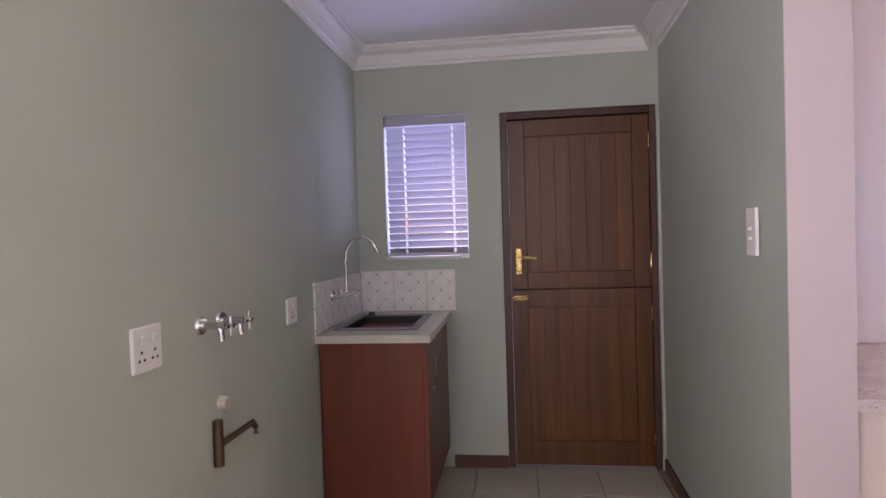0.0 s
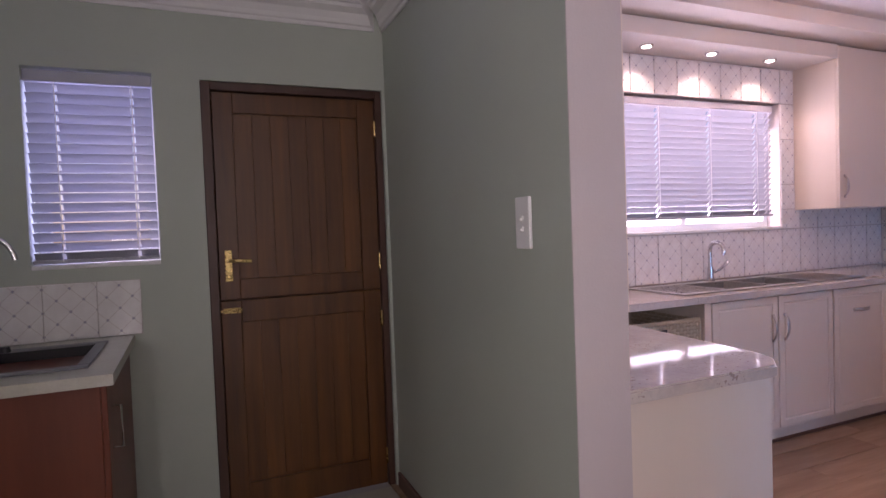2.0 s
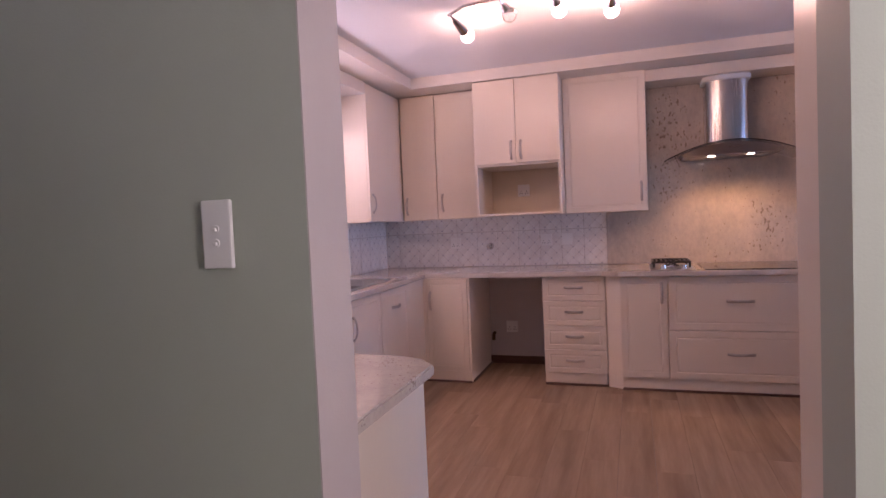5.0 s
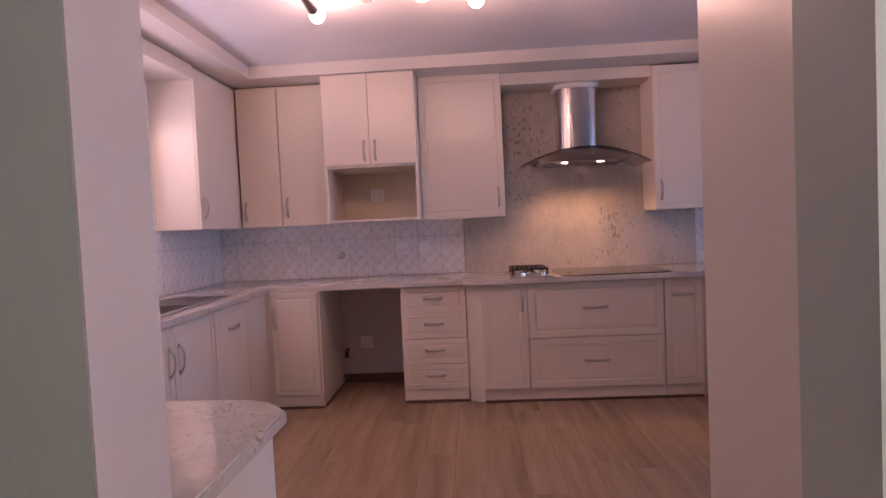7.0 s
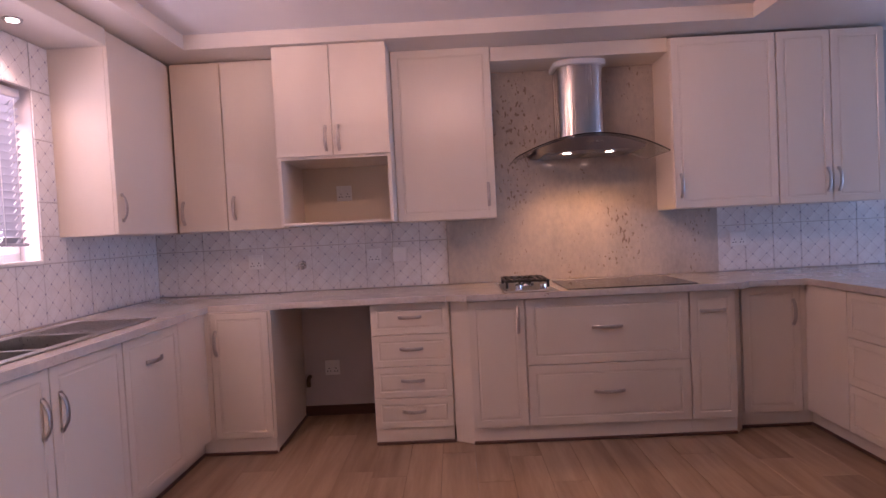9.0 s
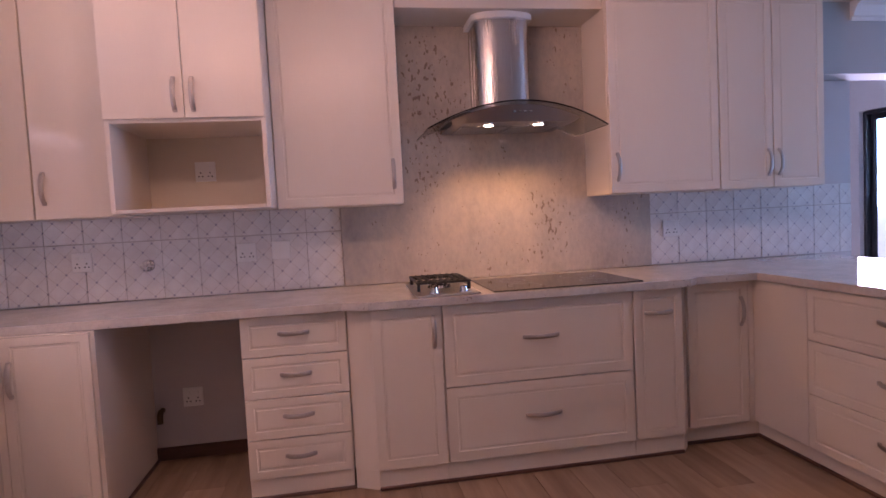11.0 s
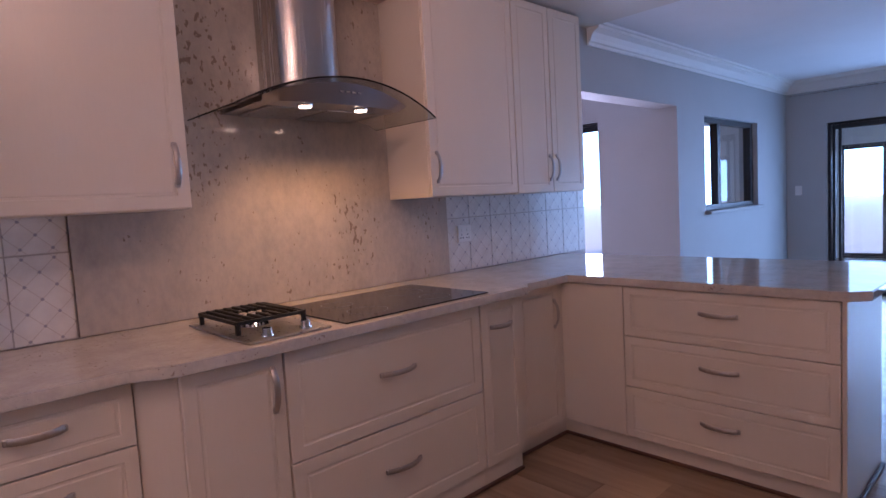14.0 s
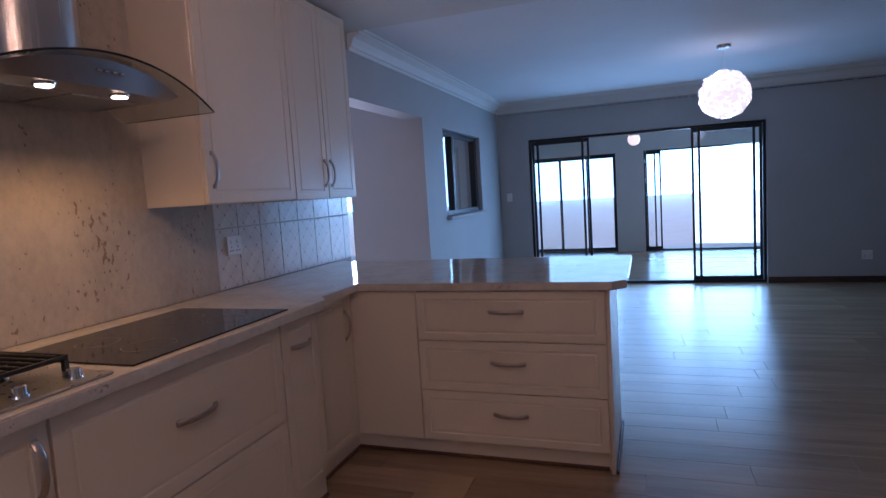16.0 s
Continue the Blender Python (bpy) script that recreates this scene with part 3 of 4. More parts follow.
def wall_mixer():
    t = thing("wall_mixer_tap", (-0.2, 3.87, 1.06), "chrome wall mixer tap with a swan neck spout", "tap")
    bm = bmesh.new()
    for y in (3.79, 3.95):
        cyl(bm, (-0.222, y, 1.06), (-0.212, y, 1.06), 0.028, 0.024, 18)
        sweep(bm, [(-0.215, y, 1.06), (-0.17, y, 1.06)], 0.011)
    sweep(bm, [(-0.17, 3.72, 1.06), (-0.17, 4.02, 1.06)], 0.013, None, 12)
    part("body", bm, M_CHROME, t, smooth=True)
    for y, s in ((3.705, -1), (4.035, 1)):
        bm = bmesh.new()
        cross_tap_head(bm, (-0.17, y, 1.06), (0, s, 0))
        part("tap_handle", bm, M_CHROME, t, smooth=True)
    pts = [(-0.17, 3.87, 1.06 + 0.02 * i) for i in range(10)]
    pts += [(-0.17 + 0.085 * (1 - math.cos(a)), 3.87, 1.25 + 0.10 * math.sin(a)) for a in [math.pi * i / 12 * 0.95 for i in range(1, 13)]]
    part("spout", sweep(bmesh.new(), pts, 0.009, None, 12), M_CHROME, t, "swan neck spout", True)
    return t


wall_mixer().location.y -= 0.07


def washing_tap(y):
    t = thing("washing_machine_tap", (-0.23, y, 1.10), "chrome cross-head tap on the utility wall", "tap", "washing machine taps")
    bm = cyl(bmesh.new(), (-0.23, y, 1.10), (-0.222, y, 1.10), 0.03, 0.026, 18)
    sweep(bm, [(-0.225, y, 1.10), (-0.15, y, 1.10)], 0.011, None, 12)
    sweep(bm, [(-0.172, y, 1.10), (-0.165, y, 1.085), (-0.163, y, 1.055)], 0.009, None, 10)
    part("body", bm, M_CHROME, t, smooth=True)
    bm = bmesh.new()
    cross_tap_head(bm, (-0.135, y, 1.10), (1, 0, 0))
    part("tap_handle", bm, M_CHROME, t, smooth=True)


washing_tap(2.50)
washing_tap(2.62)
w = thing("waste_pipe", (-0.22, 2.56, 0.72), "short aged brass waste pipe with an elbow on the wall", "pipe")
bm = sweep(bmesh.new(), [(-0.215, 2.55, 0.66), (-0.215, 2.55, 0.80)], 0.016, None, 12)
part("standpipe", bm, M_PIPE, w, smooth=True)
bm = sweep(bmesh.new(), [(-0.21, 2.55, 0.725), (-0.19, 2.60, 0.738), (-0.17, 2.66, 0.75), (-0.165, 2.68, 0.755), (-0.16, 2.69, 0.735), (-0.16, 2.69, 0.715)], 0.010, None, 12)
part("elbow", bm, M_PIPE, w, smooth=True)
bm = cyl(bmesh.new(), (-0.23, 2.60, 0.84), (-0.205, 2.60, 0.84), 0.026, 0.020, 16)
tagged(part("pipe_cap", bm, M_LAUNDRYTOP), "pale yellow round pipe cap on the wall", "cap")


def socket(place, n, w=0.11, h=0.11, pins=2, switches=2, label="white plastic double socket outlet on the wall", name="wall_socket"):
    """A face plate with rocker switches above sets of round pin holes."""
    s = thing(name, place, label, "socket" if pins else "switch")
    m = facing(place, n)
    part("face_plate", box(-w / 2, w / 2, 0.0, 0.011, -h / 2, h / 2, 0.004, 2, m), M_WHITE, s)
    for i in range(switches):
        x = (i - (switches - 1) / 2) * w * 0.42
        part("rocker", box(x - 0.008, x + 0.008, 0.010, 0.015, h * 0.12, h * 0.30, 0.002, 1, m), M_WHITE, s)
    for i in range(pins):
        x = (i - (pins - 1) / 2) * w * 0.46
        bm = bmesh.new()
        for dx, dz in ((0, -0.006), (-0.010, -0.026), (0.010, -0.026)):
            cyl(bm, m @ Vector((x + dx, 0.0098, dz)), m @ Vector((x + dx, 0.0116, dz)), 0.0042, None, 10)
        part("pin_holes", bm, M_DARKHOLE, s)
    return s


socket((-0.23, 2.235, 1.085), (1, 0), 0.115, 0.115)
socket((-0.23, 3.19, 1.055), (1, 0), 0.105, 0.105, 1, 1, "white plastic socket outlet beside the utility sink")


def light_switch(place, n, w, h, label, dots=2):
    s = thing("light_switch", place, label, "switch")
    m = facing(place, n)
    part("face_plate", box(-w / 2, w / 2, 0.0, 0.012, -h / 2, h / 2, 0.004, 2, m), M_WHITE, s)
    for i in range(dots):
        z = 0.012 - 0.032 * i
        bm = cyl(bmesh.new(), m @ Vector((0, 0.011, z)), m @ Vector((0, 0.0145, z)), 0.0095, 0.0085, 18)
        add_box(bm, -0.004, 0.004, 0.012, 0.020, z - 0.005, z + 0.002, 0.001, 1, m)
        part("toggle", bm, M_WHITE, s)


light_switch((1.475, 2.872, 1.328), (-1, 0), 0.078, 0.155, "white two-gang light switch on the grey-green wall")

# ---- kitchen: base cupboards ----
KICK = 0.068
BASE_TOP = 0.858


def carcass(cabinet, points, z0=KICK, z1=BASE_TOP, mat=None):
    part("body", prism(points, z0, z1), mat or M_CREAM, cabinet)


def plinth(cabinet, x0, x1, y0, y1):
    part("plinth", box(x0, x1, y0, y1, F, KICK - 0.001), M_CREAM, cabinet)


# drawer stack beside the kneehole
c = thing("drawer_unit", (5.45, 2.455, 0), "cream four-drawer kitchen unit beside an open kneehole", "cabinet")
carcass(c, [(5.165, 2.206), (5.808, 2.206), (5.808, 2.704), (5.165, 2.704)])
plinth(c, 5.155, 5.808, 2.21, 2.70)
for z0, z1 in ((0.661, 0.855), (0.459, 0.659), (0.262, 0.457), (0.070, 0.260)):
    front(c, "drawer", facing((5.165, 2.455, z0), (-1, 0)), 0.494, z1 - z0, M_CREAM, [(0, (z1 - z0) * 0.56)], rim=0.05, length=0.13)

# angled unit and tall door beside the hob
c = thing("angled_base_unit", (5.4, 1.95, 0), "cream base unit with an angled side and one door", "cabinet")
carcass(c, [(5.10, 1.748), (5.808, 1.748), (5.808, 2.203), (5.160, 2.203), (5.10, 2.095)])
part("plinth", prism([(5.098, 1.75), (5.80, 1.75), (5.80, 2.2), (5.160, 2.2), (5.098, 2.09)], F, KICK - 0.001), M_CREAM, c)
front(c, "door", facing((5.10, 1.921, 0.070), (-1, 0)), 0.344, 0.785, M_CREAM, [(0.13, 0.66)], True)

c = thing("pan_drawer_unit", (5.4, 1.25, 0), "cream base unit with two deep pan drawers under the hob", "cabinet")
carcass(c, [(5.10, 0.753), (5.808, 0.753), (5.808, 1.746), (5.10, 1.746)])
plinth(c, 5.098, 5.80, 0.752, 1.748)
for z0, z1 in ((0.447, 0.855), (0.070, 0.444)):
    front(c, "drawer", facing((5.10, 1.25, z0), (-1, 0)), 0.988, z1 - z0, M_CREAM, [(0, (z1 - z0) * 0.54)], rim=0.066, length=0.17)

c = thing("pull_out_unit", (5.4, 0.6, 0), "narrow cream pull-out unit with a chamfered corner", "cabinet")
carcass(c, [(5.10, 0.47), (5.16, 0.415), (5.808, 0.415), (5.808, 0.751), (5.10, 0.751)])
part("plinth", prism([(5.098, 0.475), (5.158, 0.42), (5.80, 0.42), (5.80, 0.75), (5.098, 0.75)], F, KICK - 0.001), M_CREAM, c)
front(c, "door", facing((5.10, 0.612, 0.070), (-1, 0)), 0.274, 0.785, M_CREAM, [(0, 0.665)], rim=0.055, length=0.14)

c = thing("corner_base_unit", (5.5, 0.24, 0), "cream corner base unit with one recessed door", "cabinet")
carcass(c, [(5.17, 0.02), (5.808, 0.02), (5.808, 0.413), (5.17, 0.413)])
plinth(c, 5.185, 5.80, -0.034, 0.415)
front(c, "door", facing((5.17, 0.225, 0.070), (-1, 0)), 0.36, 0.785, M_CREAM, [(0.135, 0.62)], True, 0.055)
part("filler_panel", box(5.152, 5.17, 0.012, 0.043, 0.070, 0.855), M_CREAM, c)

c = thing("peninsula_unit", (4.45, -0.3, 0), "cream peninsula unit with three wide drawers", "cabinet")
carcass(c, [(3.83, -0.01), (3.83, -0.62), (5.808, -0.62), (5.808, -0.01)])
plinth(c, 3.835, 5.80, -0.60, -0.035)
part("end_panel", box(3.811, 3.829, -0.63, 0.008, F, BASE_TOP, 0.002), M_CREAM, c)
part("filler_panel", box(4.778, 5.168, -0.009, 0.010, 0.070, 0.855, 0.002), M_CREAM, c)
for z0, z1 in ((0.601, 0.855), (0.338, 0.599), (0.070, 0.336)):
    front(c, "drawer", facing((4.304, -0.01, z0), (0, 1)), 0.944, z1 - z0, M_CREAM, [(0, (z1 - z0) * 0.60)], rim=0.05, length=0.16)

# corner door and the north run
c = thing("corner_base_unit", (5.4, 3.6, 0), "cream corner base unit whose side closes the kneehole", "cabinet")
carcass(c, [(5.10, 3.312), (5.808, 3.312), (5.808, 3.72), (5.10, 3.72)])
part("filler_panel", box(5.082, 5.10, 3.690, 3.720, 0.070, 0.855), M_CREAM, c)
plinth(c, 5.09, 5.80, 3.314, 3.765)
front(c, "door", facing((5.10, 3.508, 0.070), (-1, 0)), 0.36, 0.785, M_GLOSS, [(-0.145, 0.60)], True, 0.05)

c = thing("sink_unit", (3.7, 4.0, 0), "cream double-door base unit under the kitchen sink", "cabinet")
carcass(c, [(3.172, 3.74), (4.196, 3.74), (4.196, 4.35), (3.172, 4.35)], KICK, 0.70)
plinth(c, 3.174, 5.11, 3.775, 4.34)
front(c, "door", facing((3.437, 3.74, 0.070), (0, -1)), 0.526, 0.785, M_CREAM, [(0.215, 0.60)], True, 0.055)
front(c, "door", facing((3.948, 3.74, 0.070), (0, -1)), 0.488, 0.785, M_CREAM, [(-0.195, 0.60)], True, 0.055)
c = thing("pull_down_unit", (4.47, 4.0, 0), "cream base unit with one wide front beside the sink", "cabinet")
carcass(c, [(4.198, 3.74), (5.095, 3.74), (5.095, 4.35), (4.198, 4.35)], KICK, 0.70)
front(c, "door", facing((4.468, 3.74, 0.070), (0, -1)), 0.536, 0.785, M_CREAM, [(0, 0.645)], rim=0.055, length=0.14)
part("filler_panel", box(4.738, 5.098, 3.721, 3.739, 0.070, 0.855, 0.002), M_CREAM, c)

# open basket unit
c = thing("basket_unit", (2.85, 4.0, 0), "open cream unit holding pull-out wicker baskets", "cabinet")
for x in (2.44, 3.118):
    part("side_panel", box(x, x + 0.05 if x > 3 else x + 0.018, 3.722, 4.35, F, BASE_TOP, 0.002), M_CREAM, c)
for z in (0.10, 0.335, 0.575):
    part("shelf", box(2.46, 3.117, 3.735, 4.34, z, z + 0.018, 0.002), M_CREAM, c)
part("back", box(2.46, 3.117, 4.335, 4.35, F, BASE_TOP), M_INSIDE, c)


def basket(z):
    b = thing("wicker_basket", (2.8, 4.0, z), "pale woven wicker drawer basket with a dark handle slot", "basket", "baskets in the open unit")
    x0, x1, y0, y1, h = 2.475, 3.10, 3.745, 4.28, 0.19
    bm = bmesh.new()
    rows = 9
    for r in range(rows):
        zz = z + 0.012 + (h - 0.03) * r / (rows - 1)
        for p, q in (((x0, y0), (x1, y0)), ((x1, y0), (x1, y1)), ((x0, y1), (x0, y0))):
            n = 26
            pts = []
            for i in range(n + 1):
                s = i / n
                wob = 0.004 * (1 if (i + r) % 2 else -1)
                d = Vector((q[0] - p[0], q[1] - p[1])).normalized()
                pts.append((p[0] + (q[0] - p[0]) * s - d.y * wob, p[1] + (q[1] - p[1]) * s + d.x * wob, zz))
            sweep(bm, pts, 0.005, 0.010, 5)
    part("weave", bm, M_WICKER, b)
    bm = bmesh.new()
    add_box(bm, x0 - 0.006, x1 + 0.006, y0 - 0.010, y0 + 0.012, z + h - 0.022, z + h, 0.006)
    add_box(bm, x0 - 0.006, x1 + 0.006, y0 - 0.010, y0 + 0.012, z + 0.0005, z + 0.016, 0.005)
    for x in (x0, x1):
        add_box(bm, x - 0.010, x + 0.010, y0 - 0.010, y0 + 0.012, z + 0.016, z + h - 0.022, 0.005)
    part("rim", bm, M_WICKER, b)
    part("handle_slot", box(2.74, 2.86, y0 - 0.012, y0 - 0.008, z + 0.10, z + 0.145, 0.001), M_DARKHOLE, b)


basket(0.594)
basket(0.354)
basket(0.119)

# west counter end beside the doorway
c = thing("counter_end_unit", (2.03, 3.1, 0), "cream base unit at the doorway end of the counter", "cabinet")
carcass(c, [(1.658, 2.70), (2.285, 2.70), (2.285, 3.60), (1.658, 3.60)], F, 0.803)
for y0, y1 in ((2.705, 3.15), (3.152, 3.597)):
    front(c, "door", facing((2.285, (y0 + y1) / 2, 0.107), (1, 0)), y1 - y0, 0.69, M_CREAM, [((0.17 if y0 < 3 else -0.17), 0.55)], True, 0.055)

# worktops
t = thing("worktop", (5.4, 2.2, 0.86), "polished cream granite worktop with brown flecks", "worktop")
bm = prism([(5.10, 3.70), (5.10, 2.225), (5.075, 2.18), (5.035, 2.10), (5.03, 0.455), (5.09, 0.385), (5.09, 0.032), (3.80, 0.032), (3.735, -0.03), (3.735, -0.98), (5.54, -0.98), (5.798, -0.96), (5.798, 4.348), (4.66, 4.348), (4.66, 3.70)], 0.86, 0.90, 0.004)
part("slab", bm, M_COUNTER, t)
for a, b, p, q in ((1.658, 3.05, 3.70, 4.348), (3.05, 4.66, 3.70, 3.80), (3.05, 4.66, 4.24, 4.348)):
    part("slab", box(a, b, p, q, 0.8605, 0.8995, 0.0015), M_COUNTER, t)
t = thing("counter_end_worktop", (2.03, 3.1, 0.805), "polished cream granite top with a cut corner", "worktop")
part("slab", prism([(1.657, 2.648), (2.255, 2.648), (2.335, 2.72), (2.365, 2.80), (2.415, 3.62), (1.657, 3.62)], 0.805, 0.845, 0.006), M_COUNTER, t)


def toe_bead(x0, x1, y0, y1):
    return tagged(part("toe_bead", box(x0, x1, y0, y1, F, F + 0.018, 0.004), M_SKIRT), "thin dark wooden bead along the plinth", "bead", kind="structure")


toe_bead(5.138, 5.154, 2.20, 2.70)
toe_bead(5.080, 5.097, 0.48, 2.09)
toe_bead(5.168, 5.184, -0.017, 0.42)
toe_bead(3.84, 5.184, -0.034, -0.018)
toe_bead(5.073, 5.089, 3.31, 3.757)
toe_bead(3.18, 5.10, 3.758, 3.774)
toe_bead(5.12, 5.795, 3.296, 3.312)
toe_bead(3.795, 3.810, -0.63, 0.01)

# cream cupboard from the counter end up to the ceiling border
c = thing("counter_cupboard", (2.02, 3.9, 0.846), "tall cream cupboard standing on the granite counter end", "cupboard")
part("body", box(1.658, 2.375, 3.485, 3.66, 0.846, 2.50, 0.002), M_CREAM, c)
part("rear_body", box(1.658, 2.375, 3.662, 4.345, 0.901, 2.50, 0.002), M_CREAM, c)
front(c, "door", facing((2.375, 3.91, 0.905), (1, 0)), 0.85, 1.59, M_CREAM, [(-0.36, 0.35)], True, 0.0)

# ---- kitchen: wall cupboards ----
UP0, UP1 = 1.365, 2.503


def wall_unit(label, x0, x1, y0, y1, z0=UP0, z1=UP1, mat=None):
    c = thing("wall_cupboard", ((x0 + x1) / 2, (y0 + y1) / 2, z0), label, "cupboard")
    part("body", box(x0, x1, y0, y1, z0, z1, 0.002), mat or M_CREAM, c)
    return c


c = wall_unit("cream wall cupboard beside the window with one door", 4.75, 5.80, 4.04, 4.358)
front(c, "door", facing((5.10, 4.04, UP0 + 0.002), (0, -1)), 0.70, 1.125, M_CREAM, [(-0.30, 0.15)], True, 0.0)
c = wall_unit("glossy cream corner wall cupboard with two doors", 5.475, 5.808, 3.27, 4.018)
front(c, "door", facing((5.475, 3.845, UP0 + 0.002), (-1, 0)), 0.335, 1.125, M_CREAM, [(-0.125, 0.13)], True, 0.0)
front(c, "door", facing((5.475, 3.48, UP0 + 0.002), (-1, 0)), 0.385, 1.125, M_GLOSS, [(-0.145, 0.15)], True, 0.0)


def niche_unit():
    y0, y1, x0 = 2.530, 3.255, 5.25
    c = thing("microwave_cupboard", (5.5, 2.9, 1.372), "cream wall cupboard with two doors over an open niche", "cupboard")
    for a, b in ((y0, y0 + 0.022), (y1 - 0.022, y1)):
        part("side_panel", box(x0, 5.808, a, b, 1.372, 2.506, 0.002), M_CREAM, c)
    part("shelf", box(x0, 5.808, y0 + 0.022, y1 - 0.022, 1.372, 1.390, 0.002), M_CREAM, c)
    part("body", box(x0, 5.808, y0 + 0.022, y1 - 0.022, 1.79, 2.506, 0.002), M_CREAM, c)
    part("niche_back", box(5.77, 5.80, y0 + 0.022, y1 - 0.022, 1.39, 1.79), M_INSIDE, c, "beige back board")
    for yc, s in ((y0 + 0.1815, -1), (y1 - 0.1815, 1)):
        front(c, "door", facing((x0, yc, 1.806), (-1, 0)), 0.361, 0.70, M_CREAM, [(0.14 * s, 0.11)], True, 0.0)


niche_unit()
c = wall_unit("cream wall cupboard with one door beside the hood", 5.495, 5.808, 1.858, 2.528, 1.365, 2.512)
front(c, "door", facing((5.495, 2.193, 1.367), (-1, 0)), 0.666, 1.143, M_CREAM, [(0.285, 0.16)], True)
c = wall_unit("cream wall cupboard with one door beside the hood", 5.46, 5.808, -0.011, 0.676, 1.362, 2.49)
front(c, "door", facing((5.46, 0.333, 1.364), (-1, 0)), 0.683, 1.124, M_CREAM, [(-0.300, 0.15)], True)
c = wall_unit("cream double-door wall cupboard at the end of the run", 5.46, 5.808, -0.715, -0.013, 1.357, 2.49)
front(c, "door", facing((5.46, -0.188, 1.359), (-1, 0)), 0.347, 1.129, M_CREAM, [(0.140, 0.15)], True, 0.058)
front(c, "door", facing((5.46, -0.539, 1.359), (-1, 0)), 0.347, 1.129, M_CREAM, [(-0.140, 0.15)], True, 0.058)
tagged(part("hood_header", box(5.48, 5.808, 0.678, 1.856, 2.41, 2.503, 0.002), M_CREAM), "cream header board over the hood recess", "panel")

# tall cupboard beside the doorway
c = thing("tall_cupboard", (1.99, 1.0, 0), "tall cream larder cupboard beside the doorway", "cupboard")
part("body", box(1.657, 2.31, 0.40, 1.525, F, 2.50, 0.003), M_CREAM, c)
front(c, "door", facing((2.31, 1.24, 0.1), (1, 0)), 0.56, 2.38, M_CREAM, [(-0.25, 1.0)], True)
front(c, "door", facing((2.31, 0.68, 0.1), (1, 0)), 0.55, 2.38, M_CREAM, [(0.25, 1.0)], True)

# granite splashback behind the hob
tagged(part("splashback", box(5.785, 5.809, 0.250, 2.205, 0.902, 2.49, 0.002), M_SPLASH), "polished beige granite splashback with brown flecks", "splashback", kind="structure")


def cooker_hood():
    h = thing("cooker_hood", (5.6, 1.24, 1.74), "stainless steel cooker hood with a curved glass canopy", "hood")
    yc = 1.24
    bm = bmesh.new()
    outline = [(5.784, yc - 0.155), (5.784, yc + 0.155)] + [(5.60 - 0.075 * math.sin(math.pi * i / 12), yc + 0.155 * math.cos(math.pi * i / 12)) for i in range(13)]
    prism(outline, 1.83, 2.37, 0, bm)
    part("chimney", bm, M_STEEL, h, "brushed steel chimney", True)
    crown = [(5.784, yc - 0.178), (5.784, yc + 0.178)] + [(5.585 - 0.085 * math.sin(math.pi * i / 12), yc + 0.178 * math.cos(math.pi * i / 12)) for i in range(13)]
    bm = prism(crown, 2.372, 2.408, 0.004)
    part("collar", bm, M_WHITE, h, "white collar", True)
    # glass canopy: an arc across, bowed forward at its front edge
    bm = bmesh.new()
    n, k = 28, 6
    grid = []
    for i in range(n + 1):
        s = -1 + 2 * i / n
        y = yc + 0.495 * s
        z = 1.870 - 0.128 * s * s
        xf = 5.26 + 0.05 * s * s
        grid.append([[bm.verts.new((xf + (5.783 - xf) * j / k, y, z - d)) for j in range(k + 1)] for d in (0.0, 0.007)])
    for i in range(n):
        for j in range(k):
            a, b = grid[i], grid[i + 1]
            bm.faces.new((a[0][j], a[0][j + 1], b[0][j + 1], b[0][j]))
            bm.faces.new((a[1][j], b[1][j], b[1][j + 1], a[1][j + 1]))
        for j in (0, k):
            bm.faces.new((grid[i][0][j], grid[i + 1][0][j], grid[i + 1][1][j], grid[i][1][j]))
    for i in (0, n):
        for j in range(k):
            bm.faces.new((grid[i][0][j], grid[i][1][j], grid[i][1][j + 1], grid[i][0][j + 1]))
    bmesh.ops.recalc_face_normals(bm, faces=bm.faces)
    canopy = part("canopy", bm, M_HOODGLASS, h, "curved smoked glass canopy", True)
    canopy.visible_shadow = False
    edge = [(5.258 + 0.05 * s * s, yc + 0.495 * s, 1.8665 - 0.128 * s * s) for s in [-1 + 2 * i / 28 for i in range(29)]]
    part("glass_edge", sweep(bmesh.new(), edge, 0.003, 0.0042, 6), M_HOB, canopy, "dark polished glass edge")
    # steel body under the glass
    bm = bmesh.new()
    top, low = [], []
    for i in range(17):
        s = -1 + 2 * i / 16
        zt = 1.858 - 0.128 * (0.36 * s / 0.495) ** 2
        top.append((5.310 + 0.05 * s * s, yc + 0.36 * s, zt - 0.002))
        low.append((5.350 + 0.05 * s * s, yc + 0.345 * s, 1.772))
    vt, vl = [bm.verts.new(p) for p in top], [bm.verts.new(p) for p in low]
    bt, bl = [bm.verts.new((5.783, p[1], p[2])) for p in top], [bm.verts.new((5.783, p[1], p[2])) for p in low]
    for i in range(16):
        bm.faces.new((vt[i], vt[i + 1], vl[i + 1], vl[i]))
        bm.faces.new((vt[i], bt[i], bt[i + 1], vt[i + 1]))
        bm.faces.new((vl[i], vl[i + 1], bl[i + 1], bl[i]))
    bmesh.ops.recalc_face_normals(bm, faces=bm.faces)
    body = part("body", bm, M_HOODSTEEL, h, smooth=True)
    for y0, y1 in ((yc - 0.28, yc - 0.01), (yc + 0.01, yc + 0.28)):
        part("grease_filter", box(5.49, 5.76, y0, y1, 1.765, 1.7715, 0.002), M_SINK, body, "aluminium mesh filter")
